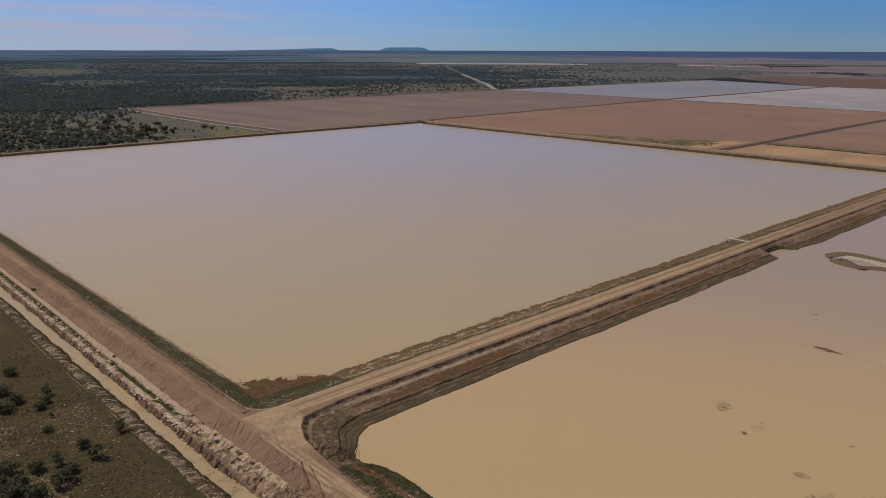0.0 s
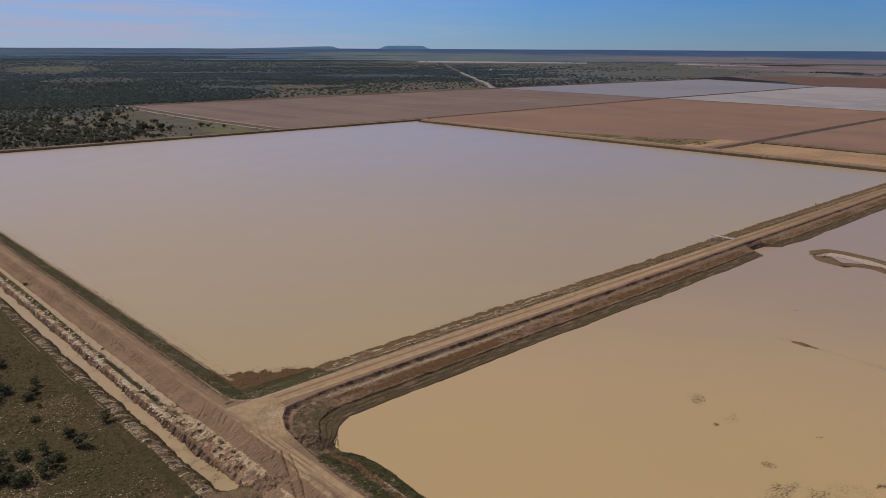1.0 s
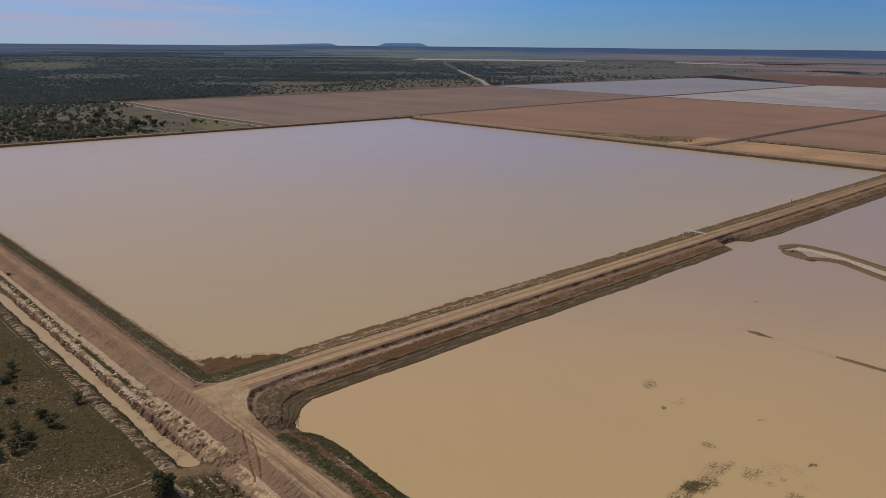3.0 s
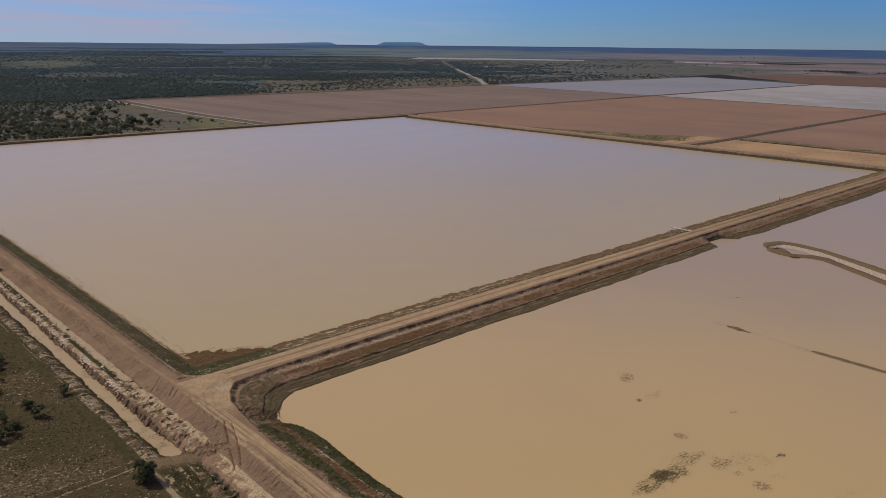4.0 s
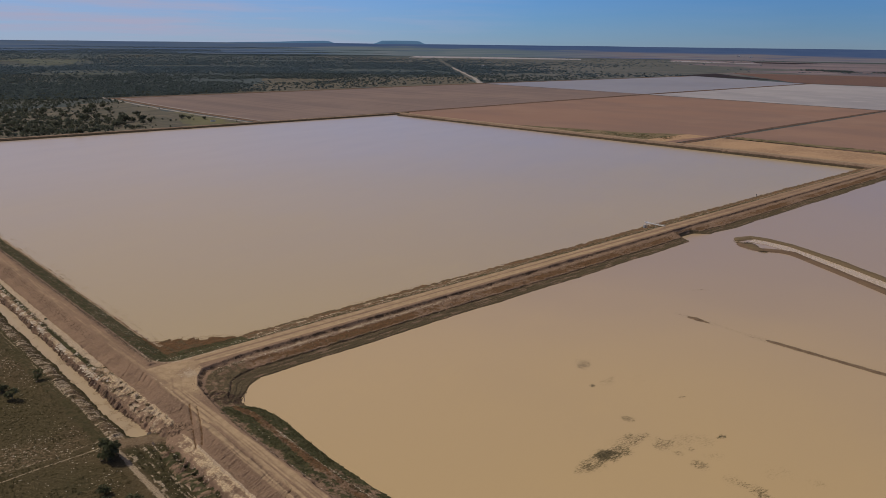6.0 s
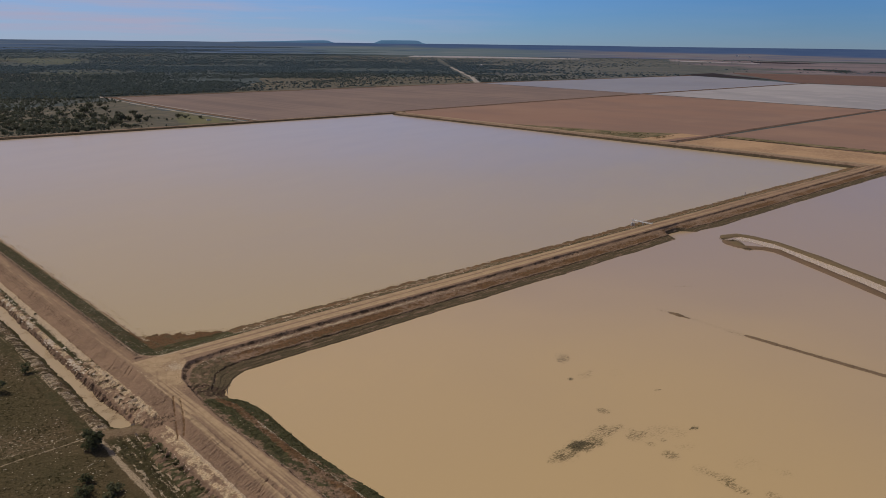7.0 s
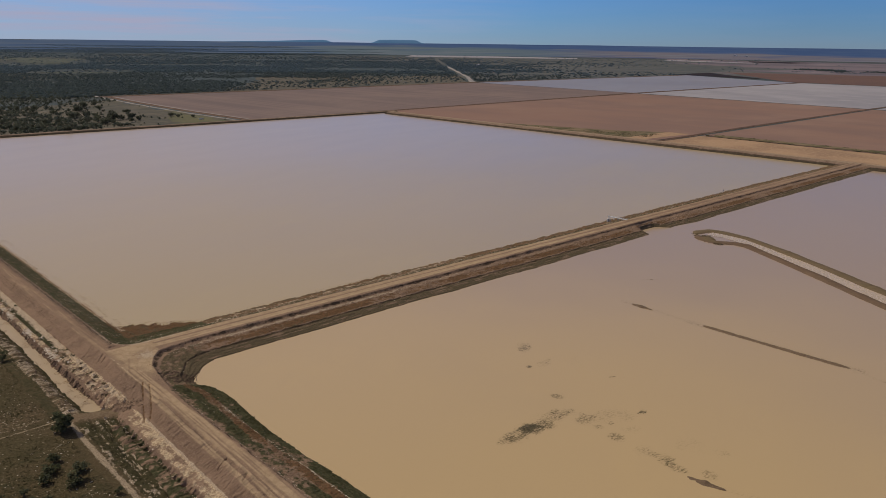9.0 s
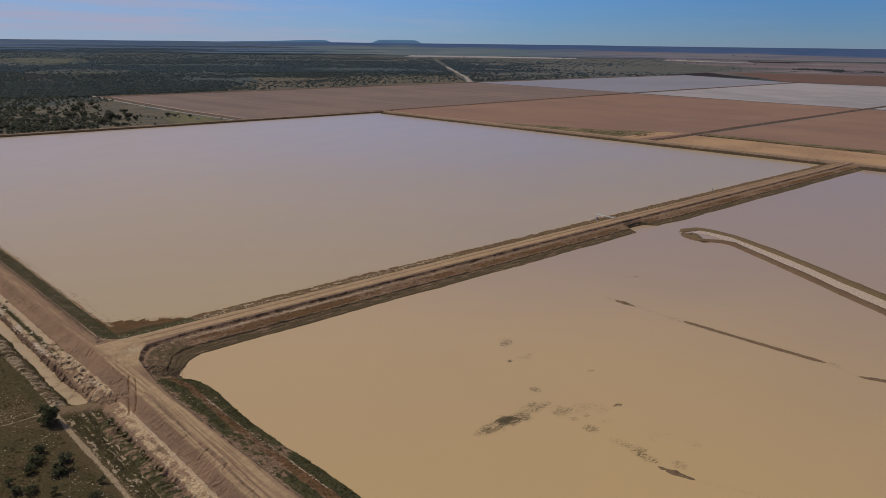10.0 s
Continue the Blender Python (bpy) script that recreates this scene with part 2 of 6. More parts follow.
M_FIELD_DARK = earth("dark_red_soil", (0.150, 0.088, 0.066), (0.135, 0.082, 0.064), (0.165, 0.10, 0.074), 0.01, 0.05, bump=0.0)
M_OPEN = earth("open_dry_grassland", (0.132, 0.110, 0.078), (0.092, 0.084, 0.062), (0.158, 0.128, 0.092), 0.03, 0.08, bump=0.0)
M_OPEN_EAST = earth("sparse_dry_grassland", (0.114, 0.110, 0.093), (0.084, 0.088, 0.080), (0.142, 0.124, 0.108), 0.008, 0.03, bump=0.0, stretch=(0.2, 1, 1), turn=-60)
M_DARK_SOIL = earth("dark_wet_soil", (0.030, 0.023, 0.024), (0.038, 0.029, 0.028), (0.045, 0.034, 0.03), 0.01, 0.1)
M_GREEN_PATCH = earth("low_green_weed", (0.10, 0.088, 0.042), (0.24, 0.165, 0.095), (0.15, 0.115, 0.06), 0.09, 0.5)
M_CLEARING = earth("dry_grass_clearing", (0.105, 0.108, 0.078), (0.082, 0.088, 0.066), (0.12, 0.12, 0.085), 0.012, 0.06)
M_OLIVE = earth("olive_grass", (0.145, 0.130, 0.066), (0.112, 0.104, 0.064), (0.16, 0.135, 0.075), 0.03, 0.1, bump=0.0)
M_TRACK = earth("dirt_track", (0.31, 0.265, 0.225), (0.26, 0.22, 0.185), (0.36, 0.31, 0.26), 0.1, 0.9)
M_DIKE = earth("far_bank_earth", (0.22, 0.142, 0.098), (0.16, 0.105, 0.072), (0.26, 0.175, 0.12), 0.05, 0.8, layers=(
    ("a", (0.34, 0.235, 0.145), (0.27, 0.185, 0.115), 0.5), ("r", (0.055, 0.042, 0.026), (0.085, 0.058, 0.036), 0.5), ("g", (0.125, 0.072, 0.048), (0.105, 0.062, 0.042), 0.5)))
M_MUD = earth("wet_mud", (0.190, 0.125, 0.074), (0.150, 0.098, 0.058), (0.23, 0.155, 0.094), 0.5, 2.6, bump=1.0, dist=0.2)
M_LEAF = leafy("olive_leaves", (0.085, 0.088, 0.040), (0.110, 0.110, 0.052), (0.145, 0.132, 0.068), True, 0.5)
# haze over the middle woods is put into these bluer, lighter leaf tones
M_WOODS = leafy("haze_tinted_leaves", (0.104, 0.128, 0.119), (0.112, 0.134, 0.123), (0.120, 0.140, 0.127), False, 0.5)
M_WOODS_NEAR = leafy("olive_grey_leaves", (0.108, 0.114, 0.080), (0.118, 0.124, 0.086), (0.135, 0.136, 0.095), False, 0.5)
# farther off, with more of the haze blue mixed into the leaf colour
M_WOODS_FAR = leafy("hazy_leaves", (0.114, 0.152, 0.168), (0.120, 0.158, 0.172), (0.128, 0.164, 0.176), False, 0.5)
M_LEAF_FAR = leafy("grey_green_leaves", (0.108, 0.110, 0.070), (0.122, 0.124, 0.078), (0.145, 0.136, 0.09), True, 0.55)
M_BARK = plain("grey_bark", (0.11, 0.085, 0.065), (0.17, 0.135, 0.105), 9, 0.9)
M_REED = leafy("rust_reeds", (0.20, 0.118, 0.060), (0.25, 0.155, 0.082), (0.15, 0.105, 0.052))
M_WEED = leafy("dark_weed", (0.080, 0.070, 0.032), (0.11, 0.092, 0.044), (0.16, 0.122, 0.064))
M_GREEN = leafy("green_weed", (0.078, 0.078, 0.032), (0.108, 0.098, 0.044), (0.16, 0.12, 0.062))
M_SPITWEED = leafy("olive_spit_growth", (0.13, 0.105, 0.055), (0.17, 0.13, 0.07), (0.10, 0.085, 0.045))
M_SHOAL = leafy("dark_water_weed", (0.062, 0.048, 0.014), (0.090, 0.068, 0.022), (0.15, 0.108, 0.042))
M_STRAW = leafy("dead_grass", (0.50, 0.40, 0.27), (0.30, 0.225, 0.14), (0.76, 0.65, 0.50), thinness=0.15)
M_CLOD = leafy("clay_clods", (0.52, 0.40, 0.265), (0.36, 0.265, 0.170), (0.68, 0.55, 0.40), thinness=0.0)
M_CLOD_WHITE = leafy("whitish_clods", (0.68, 0.55, 0.40), (0.52, 0.40, 0.27), (0.76, 0.65, 0.50), thinness=0.0)
M_CLOD_DARK = leafy("dark_clods", (0.058, 0.036, 0.021), (0.10, 0.066, 0.040), (0.23, 0.16, 0.105), thinness=0.0)
M_GALV = plain("white_painted_steel", (0.60, 0.57, 0.52), (0.52, 0.49, 0.44), 6, 0.8, 0.0)
M_CONCRETE = plain("pale_concrete", (0.52, 0.49, 0.44), (0.42, 0.39, 0.35), 4, 0.9)
M_RUST = plain("brown_rust", (0.055, 0.035, 0.024), (0.09, 0.058, 0.038), 5, 0.9)
M_TIMBER = plain("weathered_timber", (0.11, 0.085, 0.065), (0.16, 0.13, 0.10), 8, 0.9)


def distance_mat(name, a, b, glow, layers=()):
    """Land so far off that the air in front of it shines blue; that haze is put into its colour and glow."""
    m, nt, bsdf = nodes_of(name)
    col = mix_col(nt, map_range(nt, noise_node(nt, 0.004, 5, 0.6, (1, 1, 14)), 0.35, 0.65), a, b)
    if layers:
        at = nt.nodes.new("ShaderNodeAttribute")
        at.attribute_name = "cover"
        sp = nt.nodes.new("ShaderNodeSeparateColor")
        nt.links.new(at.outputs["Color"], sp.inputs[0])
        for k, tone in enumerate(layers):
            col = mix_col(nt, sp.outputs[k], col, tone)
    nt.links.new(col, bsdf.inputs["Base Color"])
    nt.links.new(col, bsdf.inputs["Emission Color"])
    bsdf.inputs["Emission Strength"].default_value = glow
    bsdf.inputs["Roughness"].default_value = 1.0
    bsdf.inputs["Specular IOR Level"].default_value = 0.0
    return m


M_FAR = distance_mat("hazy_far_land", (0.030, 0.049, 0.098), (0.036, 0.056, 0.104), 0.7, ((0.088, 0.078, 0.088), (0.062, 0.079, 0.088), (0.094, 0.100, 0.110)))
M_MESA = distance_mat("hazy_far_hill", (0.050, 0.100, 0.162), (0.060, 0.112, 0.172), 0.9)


# ---------------------------------------------------------------- forms
def sstep(a, b, v):
    t = np.clip((v - a) / (b - a), 0, 1)
    return t * t * (3 - 2 * t)


def vnoise(x, y, size, seed=0):
    """Smooth value noise in -1..1 with lumps of that size."""
    x, y = np.asarray(x, float) / size, np.asarray(y, float) / size
    ix, iy = np.floor(x), np.floor(y)
    fx, fy = x - ix, y - iy
    fx, fy = fx * fx * (3 - 2 * fx), fy * fy * (3 - 2 * fy)

    def h(a, b):
        v = np.sin(a * 127.1 + b * 311.7 + seed * 74.7) * 43758.5453
        return (v - np.floor(v)) * 2 - 1

    return (h(ix, iy) * (1 - fx) + h(ix + 1, iy) * fx) * (1 - fy) + (h(ix, iy + 1) * (1 - fx) + h(ix + 1, iy + 1) * fx) * fy


def fbm(x, y, size, seed=0, octaves=3):
    return sum(vnoise(x, y, size / 2 ** k, seed + k * 7) * 0.5 ** k for k in range(octaves))


def to_mesh(name, verts, faces, mat, cover=None, smooth=True):
    me = bpy.data.meshes.new(name)
    verts = np.asarray(verts, np.float32)
    faces = np.asarray(faces, np.int32)
    k = faces.shape[1]
    me.vertices.add(len(verts))
    me.vertices.foreach_set("co", verts.ravel())
    me.loops.add(faces.size)
    me.loops.foreach_set("vertex_index", faces.ravel())
    me.polygons.add(len(faces))
    me.polygons.foreach_set("loop_start", np.arange(0, faces.size, k, dtype=np.int32))
    me.polygons.foreach_set("use_smooth", np.full(len(faces), smooth))
    if cover is not None:
        at = me.color_attributes.new("cover", "FLOAT_COLOR", "POINT")
        cover = np.asarray(cover, np.float32)
        at.data.foreach_set("color", np.ascontiguousarray(cover[:, :4]).ravel())
        if cover.shape[1] > 4:
            at = me.color_attributes.new("cover_more", "FLOAT_COLOR", "POINT")
            at.data.foreach_set("color", np.ascontiguousarray(cover[:, 4:8]).ravel())
    me.update(calc_edges=True)
    me.validate()
    me.materials.append(mat)
    return me


def grid_mesh(name, xs, ys, height, mat, cover=None, smooth=True):
    xs, ys = np.asarray(xs, float), np.asarray(ys, float)
    X, Y = np.meshgrid(xs, ys)
    Z = height(X, Y)
    v = np.stack([X, Y, Z], -1).reshape(-1, 3)
    nx, ny = len(xs), len(ys)
    i = (np.arange(ny - 1)[:, None] * nx + np.arange(nx - 1)[None, :]).ravel()
    f = np.stack([i, i + 1, i + nx + 1, i + nx], -1)
    c = None
    if cover:
        c = np.stack([np.broadcast_to(q, X.shape) for q in cover(X, Y)], -1)
        c = c.reshape(-1, c.shape[-1])
    return to_mesh(name, v, f, mat, np.clip(c, 0, 1) if c is not None else None, smooth)


def setting(name, me, label, category):
    return tagged(new(name, me), label, category, kind="structure")


def steps(*stops):
    """Grid lines: (from, step), (from, step), ..., end."""
    out = []
    for (a, s), nxt in zip(stops[:-1], stops[1:]):
        b = nxt[0] if isinstance(nxt, tuple) else nxt
        n = max(1, int(round((b - a) / s)))
        out += [a + (b - a) * k / n for k in range(n)]
    return out + [stops[-1]]


def rise(x, y):
    """The wide plain climbs gently to the skyline."""
    r = np.minimum(np.hypot(x, y), 4900)
    return 60 * (np.clip(r - 2400, 0, None) / 2500) ** 2


def west_lean(y):
    """How far the wall's outer side leans west, south of the drain crossing."""
    return 0.03 * np.clip(98 - y, 0, 80)


# ---------------------------------------------------------------- ground
def crossing(x, y):
    """The earth track over the drain, 0 to 1."""
    return np.exp(-(((y - 104.6 + 0.42 * (x - 40)) / 2.0) ** 2)) * sstep(33.5, 35, x) * sstep(47, 45, x)


def ground_h(x, y):
    z = 0.06 * fbm(x, y, 9, 3) + 0.05 * vnoise(x, y, 1.7, 5)
    ditch = np.interp(x + 0.3 * fbm(x, y, 5, 11) + 0.12 * vnoise(x, y, 0.9, 12), [33, 35.4, 36.0, 36.9, 37.5, 38.5, 39.0, 39.5, 41, 43, 46], [0, 0.02, 0.42, 0.34, 0.0, -0.66, -1.1, -1.3, -1.3, -1.4, -1.5])
    swale = np.interp(x, [35, 37, 39, 41, 43, 44.2, 46], [0, -0.15, -0.3, -0.1, 0.15, -0.5, -1.5])
    rut = 0.09 * np.sin((x * 0.94 - y * 0.1) * 3.6 + 1.5 * fbm(x, y, 6, 8)) * sstep(36, 38, x) * (1 - sstep(104, 107, y))
    cross = crossing(x, y)
    north = sstep(106.2, 108.4, y + 0.3 * (x - 40) + 0.4 * fbm(x, y, 2, 4))
    strip = ditch * north + (swale + rut) * (1 - north)
    strip = strip * (1 - 0.9 * cross) + 0.12 * cross
    flute = np.abs(vnoise(x * 0.2, y + 0.25 * x, 0.7, 53))
    strip = strip - 0.34 * flute * north * sstep(35.7, 36.1, x) * (1 - sstep(37.5, 38.2, x))
    w = sstep(32.5, 35.2, x)
    z = z * (1 - 0.4 * w) + strip * w + 0.10 * vnoise(x, y, 0.8, 9) * w
    pond = sstep(43, 46, x) * (1 - sstep(434, 438, x)) * sstep(-224, -220, y) * (1 - sstep(523, 527, y))
    z = np.where(y > 527, 0.06 * fbm(x, y, 30, 3), z)
    z = z * (1 - pond) - 1.5 * pond
    z = np.where((x > 438) | (y < -224), 0.05 * fbm(x, y, 30, 3), z)
    return z + rise(x, y)


def ground_cover(x, y):
    north = sstep(106.5, 108.5, y)
    near = (x < 47) & (y > 0) & (y < 530)
    tx_ = x - np.interp(y, [60, 92, 118, 140, 180, 300], [34.9, 35.05, 35.35, 34.95, 34.5, 34.4]) - 0.12 * vnoise(x, y, 7, 2)
    far_track = sstep(104, 108, y)
    track = np.exp(-((tx_ / 0.45) ** 2)) * (1 - far_track) + far_track * (0.8 * np.exp(-(((tx_ - 0.32) / 0.16) ** 2)) + 0.5 * np.exp(-(((tx_ + 0.42) / 0.14) ** 2)))
    diag = np.exp(-(((y - (106.75 + (x - 27.4) * 0.05) - 0.25 * vnoise(x, y, 4, 7)) / 0.2) ** 2)) * (x < 35) * 0.75
    two = np.exp(-(((y - 108.9 - 0.3 * np.sin(x * 0.4)) / 0.3) ** 2)) * (x < 34.5) * 0.5
    rubble = sstep(35.3, 35.8, x) * (1 - sstep(37.3, 37.9, x)) * north
    cross = crossing(x, y)
    swale = sstep(36, 37.5, x) * (1 - north) * (1 - cross) * (0.55 + 0.5 * np.sin((x * 0.94 - y * 0.1) * 3.6 + 1.5 * fbm(x, y, 6, 8)))
    litter = sstep(0.15, 0.8, fbm(x, y, 16, 21)) * (x < 33) * 0.42 * (1 - sstep(150, 175, y))
    r = np.where(near, 0.5 * sstep(-0.3, 0.6, fbm(x, y, 18, 6)) * (x < 33.5) + 0.2 * swale + 0.62 * sstep(35.6, 36.2, x) * (1 - north) * (1 - cross) + 0.6 * sstep(37.6, 38.0, x) * north + 0.55 * sstep(32.5, 34, x) * (x < 36) * north, 0)
    g = np.where(near, 0.95 * cross + 0.75 * rubble * (0.5 + 0.5 * vnoise(x, y, 2.5, 4)) + litter, 0)
    pale_rows = sstep(36.0, 37, x) * (1 - north) * (1 - cross) * sstep(0.1, 0.8, -np.sin((x * 0.94 - y * 0.1) * 3.6 + 1.5 * fbm(x, y, 6, 8)) * 0.5 + 0.7 * vnoise(x, y * 0.4, 1.3, 47)) * 0.95
    pale_rows = np.maximum(pale_rows * 0.1, 0.8 * sstep(35.4, 36, x) * (x < 40.5) * (1 - north) * (1 - cross) * sstep(0.25, 0.8, vnoise(x + west_lean(y), y * 0.08, 0.26, 81) + 0.6 * vnoise(x, y, 0.5, 82)))
    b = np.where(near, pale_rows + track * (0.6 + 0.4 * vnoise(x, y, 5, 14) + 0.35 * sstep(106, 100, y)) + diag + two + rubble * np.clip(0.34 + 1.0 * vnoise(x * 0.25, y + 0.3 * x, 0.5, 44) + 0.3 * vnoise(x, y, 3, 45), 0, 0.95), 0)
    # greyer growth under the woods and on the open country, its tones blued for haze
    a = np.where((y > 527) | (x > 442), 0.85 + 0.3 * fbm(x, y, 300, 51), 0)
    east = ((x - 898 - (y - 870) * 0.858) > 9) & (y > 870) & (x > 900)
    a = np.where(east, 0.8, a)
    r = r + np.where((x > 442) & (y < 860), 0.35 * sstep(0, 0.6, fbm(x, y, 200, 52)), 0)
    return r, g, b, a


gx = steps((-5000, 500), (-1000, 120), (-100, 12), (8, 0.36), (32, 0.2), (46.4, 4), (60, 40), (420, 5), (444, 24), (1000, 45), (3000, 70), 5000)
gy = steps((-5000, 500), (-1000, 100), (-236, 4), (-216, 20), (20, 4), (60, 0.3), (98, 0.2), (175, 0.4), (200, 1.2), (340, 4), (532, 14), (1000, 35), (2400, 60), 5000)
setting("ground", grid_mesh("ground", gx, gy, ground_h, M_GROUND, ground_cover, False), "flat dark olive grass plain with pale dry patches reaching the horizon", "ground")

# ---------------------------------------------------------------- embankments
WX = [50.4, 50.6, 51.2, 51.8, 52.6, 54.2, 56.5, 64.6]
WY = [20, 95, 103, 108.5, 113.7, 117, 119.8, 121]
WIND = list(zip(WX, WY)) + [(440, 121)]


def line_distance(x, y, line):
    d = np.full(np.shape(x), 1e9)
    for (ax, ay), (bx, by) in zip(line[:-1], line[1:]):
        t = np.clip(((x - ax) * (bx - ax) + (y - ay) * (by - ay)) / ((bx - ax) ** 2 + (by - ay) ** 2), 0, 1)
        d = np.minimum(d, np.hypot(x - ax - t * (bx - ax), y - ay - t * (by - ay)))
    return d


def wind_distance(x, y):
    return line_distance(x, y, WIND)


RAMP_RUTS = ([(48.5, 107.9), (46.8, 103.6), (45.0, 99.0), (43.6, 95.3)], [(49.2, 106.7), (47.6, 102.4), (46.0, 98.2), (44.7, 95.6)])
TURN_TRACKS = ([(66, 123.2), (57, 121.9), (52.0, 118.6), (49.6, 113), (48.9, 104), (48.5, 92)], [(64, 124.6), (56, 123.6), (50.8, 119.8), (48.6, 114), (47.9, 104)],
               [(60, 122.2), (53.5, 120.2), (50.6, 121.5), (49.4, 128), (48.9, 140)], [(49.0, 131), (49.2, 118), (49.9, 109), (49.4, 98)])


def b_side(x, y):
    return (y < 121) & (x > np.interp(y, WY, WX))


SHORE_Y = [20, 52.4, 62.8, 71.3, 80.4, 88.6, 91.8, 95.6, 98.6, 101.0, 102.6, 104.6, 106.0, 107.4, 109.0, 111.4, 113.2]
SHORE_X = [58.4, 58.4, 58.5, 58.0, 57.9, 58.4, 58.8, 59.1, 59.0, 58.7, 58.2, 57.05, 57.0, 57.6, 59.3, 61.3, 64.6]
SHORE = list(zip(SHORE_X, SHORE_Y)) + [(440, 113.2)]


def b_slope(x, y):
    """How far down the slope to the nearer pond: 0 at the windrow, 7.8 at the water's edge."""
    d = wind_distance(x, y)
    wob = 0.16 * fbm(x, y, 2.6, 70) + 0.10 * vnoise(x, y, 0.7, 75)
    ds = line_distance(x, y, SHORE) + wob
    land = np.where(y > 113.2, True, x < np.interp(y, SHORE_Y, SHORE_X))
    ds = np.where(land, ds, -ds)
    near = np.where(ds > 0.02, 7.8 * d / (d + np.maximum(ds, 0.02)), 7.8 - ds)
    reach = 7.8 + 0.35 * fbm(x, y, 7, 71) - 5.4 * sstep(218.5, 223, x) * (1 - sstep(229.5, 234, x)) - 1.0 * sstep(229, 233, x) * (1 - sstep(236, 250, x))
    k = sstep(66, 76, x)
    return near * (1 - k) + k * d * 7.8 / reach


GULLIES = [(47.9, 228.6, 45.6, 225.4, 0.45), (47.9, 212.6, 46.0, 209.4, 0.4), (48.0, 183.9, 46.3, 181.5, 0.35), (47.9, 130.9, 44.8, 128.2, 0.14), (47.9, 125.2, 46.0, 123.7, 0.16), (47.7, 123.6, 46.3, 122.6, 0.12),
           (48.0, 108.4, 46.3, 106.9, 0.2), (47.6, 75.2, 45.1, 73.4, 0.12), (47.5, 69.4, 46.2, 68.1, 0.14), (47.6, 63.3, 46.3, 62.8, 0.14)]


def mud_fan(x, y):
    """The dark fan of slumped mud at the pond's corner, 0 to 1."""
    u, v = (x - 54.5) * 0.78 - (y - 108.0) * 0.62, (x - 54.5) * 0.62 + (y - 108.0) * 0.78
    return sstep(1.15, 0.75, np.hypot(u / 3.9, v / 2.9) + 0.12 * fbm(x, y, 1.5, 93)) * b_side(x, y)


def gullies(x, y):
    """Short washed-out cuts below the road's edge, 0 to 1."""
    c = np.zeros(np.shape(x))
    for ax, ay, bx_, by_, wide in GULLIES:
        c = np.maximum(c, np.exp(-((line_distance(x, y, [(ax, ay), (bx_, by_)]) / wide) ** 2)))
    return c


def inner_corner(x, y):
    """Depth behind the rounded shoulder of the wall where its two legs meet; negative on the road."""
    dx, dy, r = x - 51.2, y - 126.2, 4.5
    rounded = r - np.hypot(np.maximum(r - dx, 0), np.maximum(r - dy, 0))
    return np.where((dx < r) & (dy < r), rounded, np.minimum(dx, dy))


